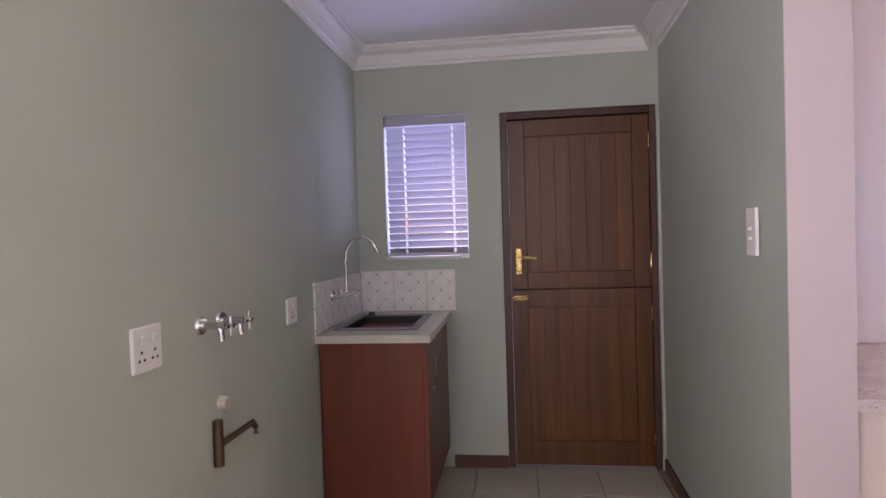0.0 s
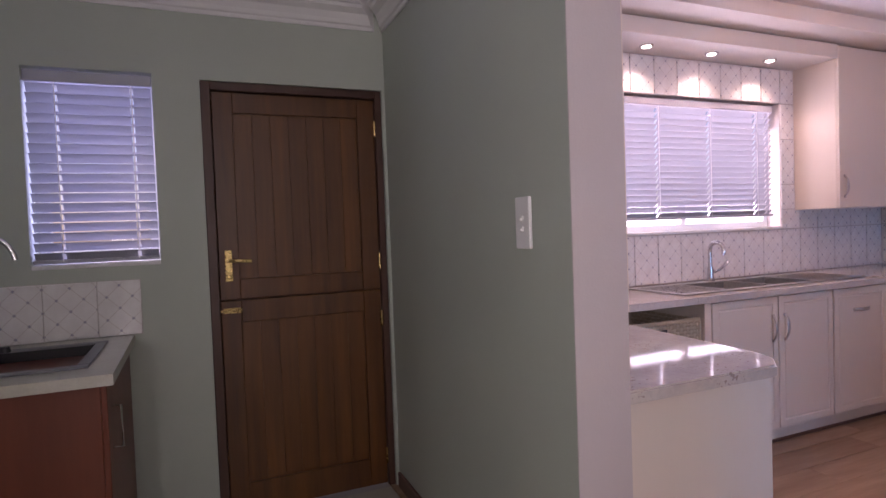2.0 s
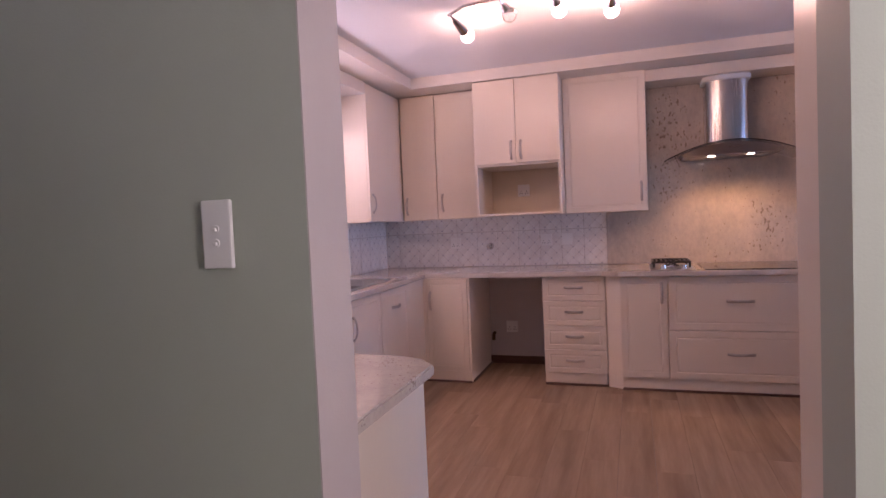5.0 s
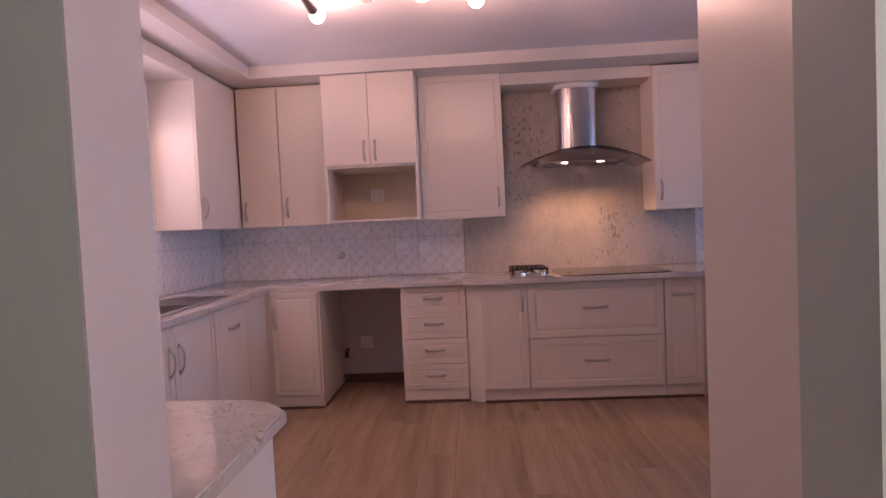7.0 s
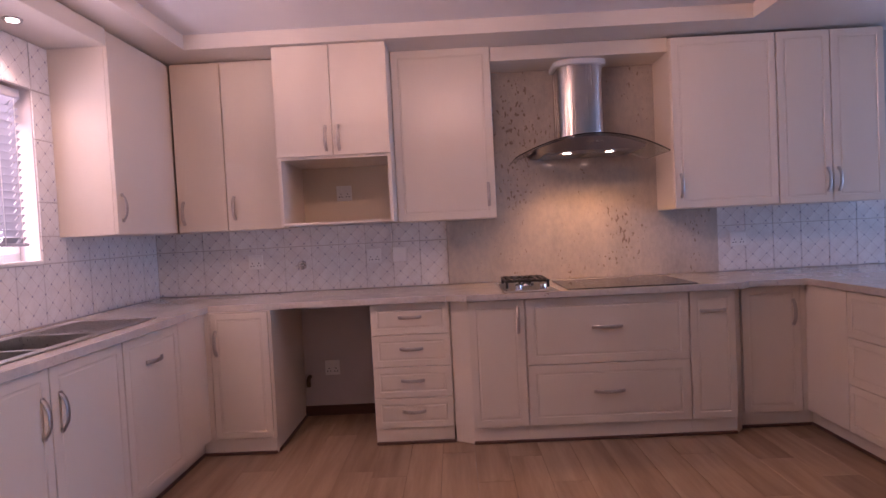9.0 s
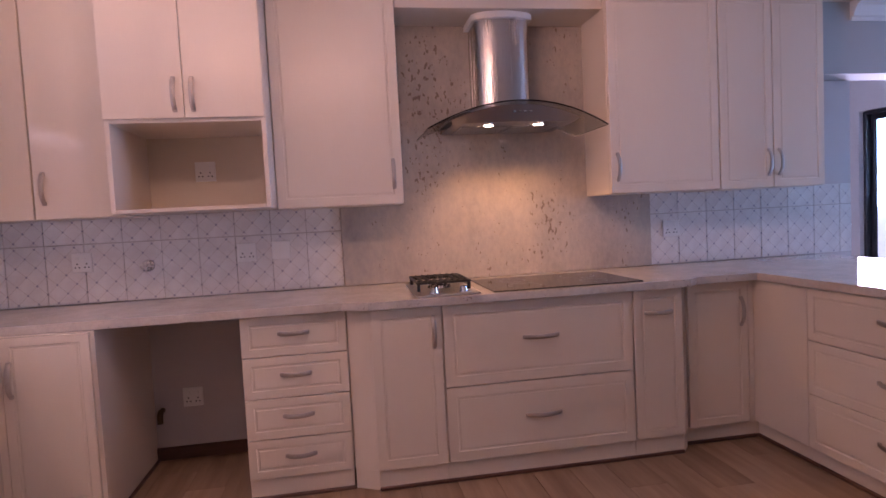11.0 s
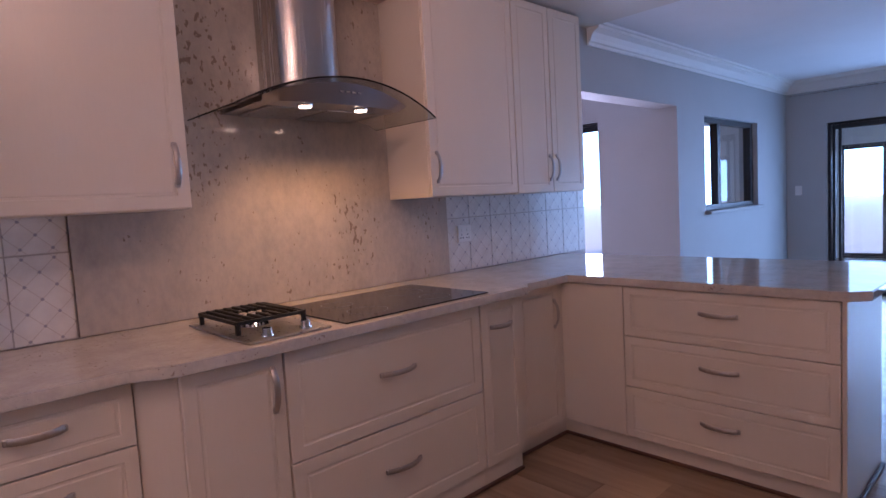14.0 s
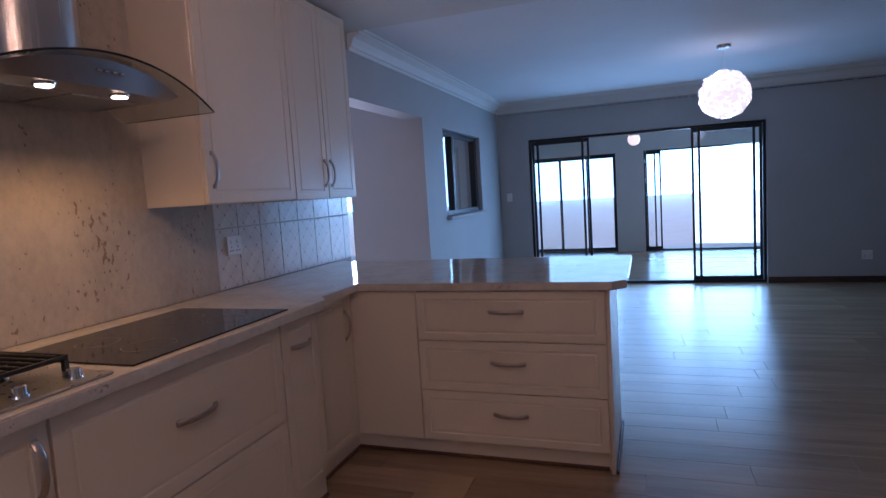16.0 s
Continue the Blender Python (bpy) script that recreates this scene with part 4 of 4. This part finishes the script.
    for y in (1.385, 1.105):
        b = cyl(bmesh.new(), (5.415, y, 1.764), (5.415, y, 1.7715), 0.032, 0.034, 24)
        part("lamp_ring", b, M_STEEL, body)
        part("lamp", cyl(bmesh.new(), (5.415, y, 1.760), (5.415, y, 1.7635), 0.026, None, 24), M_HOODLAMP, body, "lit round halogen lamp")
    for i in range(4):
        y = yc - 0.045 + 0.03 * i - 0.02
        part("button", box(5.312, 5.326, y - 0.008, y + 0.008, 1.815, 1.825, 0.002), M_CHROME, body)


cooker_hood()
for y in (1.385, 1.105):
    spot("hood_light", (5.415, y, 1.752), (5.52, y, 0.9), 12, (1.0, 0.64, 0.26), 125, 0.8, 0.025)


def gas_hob():
    g = thing("gas_hob", (5.3, 1.68, 0.9), "single-burner gas hob with black iron grate on steel", "hob")
    part("tray", box(5.055, 5.60, 1.52, 1.84, 0.9005, 0.909, 0.003), M_SINK, g, "polished steel tray")
    c = (5.36, 1.68)
    bm = cyl(bmesh.new(), (*c, 0.909), (*c, 0.922), 0.065, 0.058, 28)
    cyl(bm, (*c, 0.922), (*c, 0.934), 0.045, 0.040, 28)
    part("burner", bm, M_CHROME, g, "silver burner crown")
    bm = bmesh.new()
    for y in (1.545, 1.815):
        add_box(bm, 5.20, 5.54, y - 0.006, y + 0.006, 0.945, 0.958, 0.002)
    for x in (5.20, 5.54):
        add_box(bm, x - 0.006, x + 0.006, 1.545, 1.815, 0.945, 0.958, 0.002)
    for i in range(7):
        y = 1.575 + 0.035 * i
        if 1 < i < 5:
            add_box(bm, 5.20, 5.325, y - 0.006, y + 0.006, 0.948, 0.962, 0.003)
            add_box(bm, 5.405, 5.54, y - 0.006, y + 0.006, 0.948, 0.962, 0.003)
        else:
            add_box(bm, 5.20, 5.54, y - 0.006, y + 0.006, 0.948, 0.962, 0.003)
    for x in (5.29, 5.45):
        add_box(bm, x - 0.006, x + 0.006, 1.545, 1.815, 0.944, 0.956, 0.003)
    for x in (5.205, 5.535):
        for y in (1.55, 1.81):
            add_box(bm, x - 0.008, x + 0.008, y - 0.008, y + 0.008, 0.909, 0.946, 0.002)
    part("grate", bm, M_IRON, g, "black cast iron pan grate")
    for y in (1.595, 1.745):
        b = cyl(bmesh.new(), (5.115, y, 0.909), (5.115, y, 0.914), 0.024, 0.023, 22)
        cyl(b, (5.115, y, 0.914), (5.115, y, 0.936), 0.019, 0.017, 22)
        part("knob", b, M_CHROME, g, "silver control knob", True)
    bm = cyl(bmesh.new(), (*c, 0.934), (*c, 0.942), 0.036, 0.032, 28)
    part("burner_cap", bm, M_IRON, g, "black burner cap")
    return g


gas_hob().location += Vector((0.02, 0.025, 0))
h = thing("ceramic_hob", (5.33, 1.07, 0.9), "black glass ceramic hob set in the worktop", "hob")
part("glass", box(5.07, 5.63, 0.695, 1.485, 0.9005, 0.9065, 0.002), M_HOB, h)
for x, y, r in ((5.22, 1.28, 0.085), (5.45, 1.28, 0.07), (5.22, 0.90, 0.07), (5.45, 0.90, 0.095)):
    pts = [Vector((x + r * math.cos(a), y + r * math.sin(a), 0.9072)) for a in [2 * math.pi * i / 40 for i in range(41)]]
    part("cooking_ring", sweep(bmesh.new(), pts, 0.0012, 0.0004, 4), M_RIM, h, "faint grey cooking zone ring")


def kitchen_sink():
    s = thing("kitchen_sink", (3.85, 4.02, 0.9), "stainless steel double-bowl sink with drainers", "sink")
    bm = bmesh.new()
    bowls = ((3.44, 3.80), (3.83, 4.19))
    y0, y1 = 3.80, 4.24
    add_box(bm, 3.04, 4.65, 3.785, y0 + 0.035, 0.9005, 0.907, 0.002)
    add_box(bm, 3.04, 4.65, y1 - 0.055, 4.255, 0.9005, 0.907, 0.002)
    for a, b in ((3.04, 3.44), (3.80, 3.83), (4.19, 4.65)):
        add_box(bm, a, b, y0 + 0.035, y1 - 0.055, 0.9005, 0.906, 0.0)
    part("rim", bm, M_SINK, s)
    for a, b in bowls:
        bm = bmesh.new()
        p, q = y0 + 0.035, y1 - 0.055
        add_box(bm, a, b, p, q, 0.735, 0.740)
        for e in ((a - 0.002, a + 0.002, p, q), (b - 0.002, b + 0.002, p, q), (a, b, p - 0.002, p + 0.002), (a, b, q - 0.002, q + 0.002)):
            add_box(bm, *e, 0.74, 0.905)
        cyl(bm, ((a + b) / 2, (p + q) / 2, 0.740), ((a + b) / 2, (p + q) / 2, 0.744), 0.045, 0.04, 20)
        part("bowl", bm, M_SINK, s)
    for a, b in ((3.09, 3.40), (4.24, 4.61)):
        bm = bmesh.new()
        for i in range(9):
            y = 3.86 + 0.038 * i
            add_box(bm, a, b, y - 0.006, y + 0.006, 0.9062, 0.9095, 0.0015)
        part("drainer_ribs", bm, M_SINK, s)
    t = thing("kitchen_tap", (3.725, 4.225, 0.907), "chrome single-lever kitchen mixer tap", "tap")
    bm = cyl(bmesh.new(), (3.725, 4.225, 0.907), (3.725, 4.225, 0.925), 0.030, 0.026, 20)
    cyl(bm, (3.725, 4.225, 0.925), (3.725, 4.225, 1.0), 0.022, 0.020, 20)
    part("body", bm, M_CHROME, t, smooth=True)
    pts = [(3.725, 4.225, 1.0 + 0.022 * i) for i in range(6)] + [(3.725, 4.225 - 0.055 * (1 - math.cos(a)), 1.115 + 0.05 * math.sin(a)) for a in [math.pi * i / 10 for i in range(1, 11)]] + [(3.725, 4.115, 1.085)]
    part("spout", sweep(bmesh.new(), pts, 0.013, None, 14), M_CHROME, t, smooth=True)
    part("lever", sweep(bmesh.new(), [(3.75, 4.215, 0.965), (3.79, 4.20, 0.985), (3.84, 4.18, 1.035)], 0.009, 0.015, 10, (0, 1, 0)), M_CHROME, t, smooth=True)


kitchen_sink()

# sockets on the kitchen walls
socket((5.798, 3.62, 1.13), (-1, 0), 0.105, 0.105, 2, 2, "white plastic socket outlet on the kitchen tiles")
socket((5.798, 2.747, 1.135), (-1, 0), 0.105, 0.105, 2, 0, "white plastic socket outlet on the kitchen tiles")
socket((5.798, 2.556, 1.138), (-1, 0), 0.105, 0.105, 0, 0, "plain white blanking plate on the kitchen tiles", "blanking_plate")
socket((5.798, 0.105, 1.132), (-1, 0), 0.115, 0.105, 2, 2, "white plastic socket outlet beside the splashback")
socket((5.77, 2.935, 1.600), (-1, 0), 0.11, 0.11, 2, 2, "white plastic socket outlet inside the niche")
socket((5.81, 3.10, 0.325), (-1, 0), 0.11, 0.11, 2, 2, "white plastic socket outlet low in the kneehole")
t = thing("tap_outlet", (5.798, 3.282, 1.092), "small chrome wall tap outlet on the tiles", "tap")
bm = cyl(bmesh.new(), (5.798, 3.282, 1.092), (5.792, 3.282, 1.092), 0.034, 0.03, 20)
cyl(bm, (5.792, 3.282, 1.092), (5.755, 3.282, 1.092), 0.013, 0.011, 14)
part("flange", bm, M_CHROME, t, smooth=True)
bm = bmesh.new()
cross_tap_head(bm, (5.75, 3.282, 1.092), (-1, 0, 0))
part("tap_handle", bm, M_CHROME, t, smooth=True)
t = thing("waste_outlet", (5.80, 3.272, 0.24), "small dark pipe stub low on the kneehole wall", "pipe")
part("stub", sweep(bmesh.new(), [(5.808, 3.272, 0.26), (5.77, 3.272, 0.26), (5.755, 3.272, 0.245), (5.752, 3.272, 0.20)], 0.016, None, 12), M_PIPE, t, smooth=True)


def track_light():
    t = thing("track_light", (3.7, 2.5, 2.6), "steel track light with four small spot lamps", "lamp")
    pts = [(3.72, 2.98, 2.55), (3.62, 2.86, 2.55), (3.57, 2.60, 2.55), (3.62, 2.34, 2.55), (3.70, 2.06, 2.55), (3.74, 1.96, 2.55)]
    part("rail", sweep(bmesh.new(), pts, 0.009, None, 10), M_STEEL, t, smooth=True)
    part("canopy", cyl(bmesh.new(), (3.575, 2.5, 2.565), (3.575, 2.5, 2.599), 0.05, 0.055, 24), M_STEEL, t)
    for bx, by, lx, ly, lit in ((3.71, 2.96, 3.90, 2.91, 1), (3.58, 2.64, 3.66, 2.60, 0), (3.61, 2.36, 3.70, 2.33, 1), (3.71, 2.06, 3.83, 2.06, 1)):
        a, b = Vector((bx, by, 2.54)), Vector((lx, ly, 2.468))
        d = (b - a).normalized()
        bm = sweep(bmesh.new(), [a, a + d * 0.04], 0.006, None, 8)
        cyl(bm, a + d * 0.03, b - d * 0.05, 0.016, 0.030, 20)
        head = part("spot_head", bm, M_CHROME, t, "chrome spot head", True)
        bm = ball(bmesh.new(), b - d * 0.012, 0.043, 16)
        part("bulb", bm, M_BULB if lit else M_GLASS, head, "lit warm bulb" if lit else "unlit glass bulb")
        if lit:
            lamp = new("track_lamp", bpy.data.lights.new("track_lamp", "POINT"))
            lamp.data.energy, lamp.data.color, lamp.data.shadow_soft_size = 6.3, (1.0, 0.70, 0.47), 0.035
            lamp.location = b + d * 0.08


track_light()
spot("track_spot", (3.98, 2.04, 2.43), (5.45, -0.35, 1.95), 34, (1.0, 0.72, 0.50), 62, 0.9)
spot("track_spot", (4.05, 2.88, 2.43), (5.45, 3.42, 2.47), 9, (1.0, 0.76, 0.56), 36, 0.7)
for x in (3.20, 3.75, 4.30):
    d = thing("downlight", (x, 4.20, 2.405), "small round downlight in the window pelmet", "lamp", "downlights over the window")
    part("bezel", cyl(bmesh.new(), (x, 4.20, 2.399), (x, 4.20, 2.4045), 0.042, 0.044, 24), M_STEEL, d)
    part("lens", cyl(bmesh.new(), (x, 4.20, 2.396), (x, 4.20, 2.3988), 0.028, None, 24), M_DOWNLIGHT, d, "lit lens")
    spot("downlight_beam", (x, 4.20, 2.388), (x, 4.17, 1.0), 12, (1.0, 0.78, 0.58), 125, 0.5, 0.025)

# ---- living room and patio ----


def glazed(name, x0, x1, z1, y, stops, label, rail=0.029):
    d = thing(name, ((x0 + x1) / 2, y, 0), label, "sliding door", kind="structure")
    bm = bmesh.new()
    add_box(bm, x0, x1, y - 0.05, y + 0.05, z1 - rail, z1, 0.003)
    add_box(bm, x0, x1, y - 0.05, y + 0.05, F + 0.001, 0.0, 0.003)
    for a, b in ((x0, x0 + rail), (x1 - rail, x1)):
        add_box(bm, a, b, y - 0.05, y + 0.05, 0.0, z1 - rail, 0.003)
    part("door_frame", bm, M_BLACK, d, "black aluminium frame")
    for i, (a, b) in enumerate(stops):
        yy = y + (0.022 if i % 2 else -0.022)
        bm = bmesh.new()
        for p, q, lo, hi in ((a, a + rail, 0.0, z1 - rail), (b - rail, b, 0.0, z1 - rail), (a + rail, b - rail, 0.0, 0.05), (a + rail, b - rail, z1 - rail - 0.05, z1 - rail)):
            add_box(bm, p, q, yy - 0.018, yy + 0.018, lo, hi, 0.002)
        leaf = part("sash", bm, M_BLACK, d)
        g = part("pane", box(a + 0.02, b - 0.02, yy - 0.003, yy + 0.003, 0.04, z1 - 0.06), M_GLASS, leaf)
        g.visible_shadow = False
    return d


glazed("door_2", 2.226, 5.175, 2.0, -5.53, ((2.26, 3.075), (2.34, 3.00), (4.36, 5.14), (4.43, 5.07)), "wide black aluminium sliding door standing half open")
glazed("door_3", 6.40, 6.95, 2.03, -2.55, ((6.43, 6.92),), "glazed black aluminium door in the side room")
glazed("door_4", 4.19, 5.90, 1.90, -9.3, ((4.22, 4.73), (4.73, 5.27), (5.27, 5.87)), "black folding glass doors at the end of the patio room")
glazed("door_5", 0.6, 3.67, 1.91, -9.3, ((3.36, 3.64), (3.46, 3.64)), "black folding glass doors pushed open at one side")

wv = thing("window_3", (5.69, -3.72, 1.10), "black aluminium window between living room and patio", "window", kind="structure")
bm = bmesh.new()
for a, b, lo, hi in ((-4.43, -3.02, 1.10, 1.15), (-4.43, -3.02, 1.958, 2.008), (-4.43, -4.35, 1.15, 1.958), (-3.08, -3.02, 1.15, 1.958), (-3.52, -3.45, 1.15, 1.958)):
    add_box(bm, 5.65, 5.73, a, b, lo, hi, 0.003)
part("window_frame", bm, M_BLACK, wv)
for a, b in ((-4.37, -3.50), (-3.48, -3.06)):
    g = part("pane", box(5.687, 5.693, a, b, 1.13, 1.98), M_GLASS, wv)
    g.visible_shadow = False
tagged(part("window_sill", box(5.54, 5.65, -4.45, -3.00, 1.065, 1.099, 0.006), M_LIVING), "painted plaster window sill", "sill", kind="structure")


def pendant():
    c = Vector((2.935, -3.30, 2.085))
    p = thing("pendant_lamp", (c.x, c.y, 2.5), "lit white petal globe pendant lamp", "lamp")
    part("canopy", cyl(bmesh.new(), (c.x, c.y, 2.50), (c.x, c.y, 2.529), 0.06, 0.065, 24), M_STEEL, p, "steel ceiling canopy")
    part("cord", cyl(bmesh.new(), (c.x, c.y, c.z + 0.2), (c.x, c.y, 2.50), 0.003, None, 8), M_WHITE, p)
    bm = bmesh.new()
    n = 150
    rnd = random.Random(4)
    for i in range(n):
        z = 1 - 2 * (i + 0.5) / n
        a = i * 2.39996
        d = Vector((math.sqrt(1 - z * z) * math.cos(a), math.sqrt(1 - z * z) * math.sin(a), z))
        b2 = bmesh.new()
        bmesh.ops.create_circle(b2, cap_ends=True, cap_tris=True, segments=7, radius=0.055)
        for v in b2.verts:
            v.co.z -= v.co.xy.length_squared * 5.0
            v.co.x *= 1 + 0.25 * rnd.random()
        m = Matrix.Translation(c + d * (0.205 + 0.02 * rnd.random())) @ d.to_track_quat("Z", "Y").to_matrix().to_4x4() @ pose(0, 0, 0, rnd.uniform(-22, 22), rnd.uniform(-22, 22), rnd.uniform(0, 360))
        add_mesh(bm, b2, m)
    r = bmesh.ops.solidify(bm, geom=bm.faces[:], thickness=0.0015)
    ball(bm, c, 0.18, 20)
    part("shade", bm, M_PENDANT, p, "white shade of overlapping petals")


pendant()


def ceiling_fan():
    c = Vector((3.81, -7.6, 2.03))
    f = thing("ceiling_fan", (c.x, c.y, 2.5), "white ceiling fan with a lit globe, at rest", "fan")
    bm = cyl(bmesh.new(), (c.x, c.y, 2.16), (c.x, c.y, 2.529), 0.012, None, 12)
    part("rod", bm, M_WHITE, f)
    part("motor", cyl(bmesh.new(), (c.x, c.y, 2.09), (c.x, c.y, 2.18), 0.09, 0.07, 24), M_WHITE, f)
    part("globe", ball(bmesh.new(), c, 0.10, 20), M_FROST, f, "frosted glass globe", True)
    for i in range(4):
        m = Matrix.Translation((c.x, c.y, 2.135)) @ pose(0, 0, 0, 0, 0, 12 + 90 * i) @ pose(0, 0, 0, 10, 0, 0)
        part("blade", box(0.08, 0.60, -0.06, 0.06, -0.004, 0.004, 0.003, 1, m), M_WHITE, f)


ceiling_fan()
socket((1.175, -5.43, 0.30), (0, 1), 0.11, 0.11, 2, 2, "white plastic socket outlet on the living room wall")
light_switch((5.47, -5.43, 1.22), (0, 1), 0.075, 0.115, "white light switch beside the sliding door", 1)
bm = sweep(bmesh.new(), [(-3.1, -5.36, 2.36), (5.55, -5.36, 2.36)], 0.008, None, 8)
tagged(part("curtain_rail", bm, M_STEEL), "thin curtain rail along the living room wall", "rail")

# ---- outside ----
# Added sheet beyond the patio: its blue glow whitens openings and tints floor reflections.
M_BACKDROP_GLOW = glowing("glowing_blue_backdrop", (0.24, 0.62, 1.0), 9.0)
tagged(part("backdrop", box(-70, 80, -60.2, -60, -2, 26), M_BACKDROP_GLOW), "added glowing blue panel standing in for the bright distance", "backdrop", kind="structure")
tagged(part("ground", box(-300, 300, -300, 300, -0.34, -0.24), M_PAVE), "pale sunlit paving round the house", "ground", kind="structure")

# ---- pieces of floors and walls ----
tagged(part("floor_slab", box(-3.4, 9.2, -9.4, 4.56, -0.22, F - 0.013), M_GROUT), "concrete floor slab", "floor", kind="structure")


def piece_mesh(name, x0, x1, y0, y1, z0, z1, bevel, mat):
    me = mesh_of(box(x0, x1, y0, y1, z0, z1, bevel), name)
    me.materials.append(mat)
    return me


def piece(name, me, parent, place):
    o = new(name, me)
    o.parent = parent
    o.location = place
    return o


def wall_tiles(name, mat, label, axis, plane, start, stop, width, rows, skip=None):
    """Glazed tiles on a wall; rows are (low, high); cut tiles keep the lattice running."""
    t = tagged(new(name), label, "tiles", kind="structure")
    lo_z, hi_z = min(z for z, _ in rows), max(z for _, z in rows)
    if not skip:
        span = (min(start, stop), max(start, stop))
        bed = (plane + 0.0025, plane + 0.0036) if axis == "x" and plane > 0 else (plane - 0.0036, plane - 0.0025) if axis == "x" else (plane + 0.0025, plane + 0.0036)
        part("grout_bed", box(*(bed + span if axis == "x" else span + bed), lo_z, hi_z), M_TILEGROUT, t)
    cache = {}
    a = start
    step = 1 if stop > start else -1
    while (stop - a) * step > 0.03:
        b = a + step * width
        if (b - stop) * step > 0:
            b = stop
        lo_a, hi_a = min(a, b), max(a, b)
        for z0, z1 in rows:
            if skip and skip(lo_a, hi_a, z0, z1):
                continue
            w, h = round(hi_a - lo_a, 3), round(z1 - z0, 3)
            if (w, h) not in cache:
                g = 0.002
                dims = (-0.004, 0.004, -w / 2 + g, w / 2 - g) if axis == "x" else (-w / 2 + g, w / 2 - g, -0.004, 0.004)
                cache[w, h] = piece_mesh("tile", *dims, -h / 2 + g, h / 2 - g, 0.0012, mat)
            mid = (lo_a + hi_a) / 2
            piece("tile", cache[w, h], t, (plane, mid, (z0 + z1) / 2) if axis == "x" else (mid, plane, (z0 + z1) / 2))
        a = b
    return t


wall_tiles("wall_tiling_east", M_TILE_E, "white glazed tiles with a diagonal lattice and sprigs", "x", 5.804, 2.208, 4.352, 0.2, ((0.902, 1.229), (1.231, 1.372)))
wall_tiles("wall_tiling_east", M_TILE_E, "white glazed tiles with a diagonal lattice and sprigs", "x", 5.804, 0.247, -1.245, 0.2, ((0.902, 1.229), (1.231, 1.372)))
ROWS_N = ((0.902, 1.224), (1.249, 1.556), (1.558, 1.89), (1.892, 2.148), (2.152, 2.403))


def over_window(a, b, z0, z1):
    return z0 > 1.2 and z1 < 2.15 and b > 2.9 and a < 4.6


wall_tiles("wall_tiling_north", M_TILE_N, "white glazed tiles with a diagonal lattice and sprigs", "y", 4.354, 4.6, 1.66, 0.2, ROWS_N, over_window)
wall_tiles("wall_tiling_north", M_TILE_N, "white glazed tiles with a diagonal lattice and sprigs", "y", 4.354, 4.6, 5.798, 0.2, ((0.902, 1.224), (1.226, 1.372)))
wall_tiles("wall_tiling_north", M_TILE_N, "white glazed tiles with a diagonal lattice and sprigs", "y", 4.354, 4.602, 4.748, 0.2, ((1.374, 1.556), (1.558, 1.89), (1.892, 2.148), (2.152, 2.403)))
wall_tiles("laundry_tiling", M_TILE_N, "white glazed tiles with a lattice behind the utility sink", "y", 4.284, -0.226, 0.345, 0.2, ((0.902, 1.146),))
wall_tiles("laundry_tiling", M_TILE_E, "white glazed tiles with a lattice behind the utility sink", "x", -0.225, 3.465, 4.28, 0.2, ((0.902, 1.146),))

floor_1 = tagged(new("floor_utility"), "square cream ceramic tile floor of the utility room", "floor", kind="structure")
me = piece_mesh("floor_tile", -0.168, 0.168, -0.168, 0.168, -0.012, 0.0, 0.002, M_FLOORTILE)
for i in range(6):
    for j in range(16):
        piece("floor_tile", me, floor_1, (1.30 - 0.342 * i, 4.12 - 0.342 * j, F))

floor_2 = tagged(new("floor_kitchen"), "light oak laminate plank floor", "floor", kind="structure")
W, L = 0.192, 1.285
pm = piece_mesh("plank", -L / 2 + 0.0006, L / 2 - 0.0006, -W / 2 + 0.0006, W / 2 - 0.0006, -0.012, 0.0, 0.0006, M_PLANK)
rest = bmesh.new()
rnd = random.Random(9)
for j in range(72):
    y = 4.30 - W * j
    x = 1.60 - 1.285 * rnd.random() if y > -1.0 else -3.2 - 1.285 * rnd.random()
    while x < 6.2:
        xa, xb = max(x, 1.476 if y > -1.1 else -3.2), min(x + L, 5.808 if y > -0.97 else (5.80 if y > -5.5 else 6.2))
        near = y > -5.4 and x > 1.2
        if xb - xa > 0.02 and y > -9.3:
            if near and xb - xa > L - 0.01:
                piece("plank", pm, floor_2, (x + L / 2, y, F))
            else:
                add_box(rest, xa + 0.0006, xb - 0.0006, y - W / 2 + 0.0006, y + W / 2 - 0.0006, F - 0.012, F)
        x += L
for j in range(9):
    add_box(rest, 5.80, 9.0, -2.45 + W * j, -2.45 + W * j + W - 0.001, F - 0.012, F)
part("cut_planks", rest, M_PLANK, floor_2)["kind"] = "stuff"
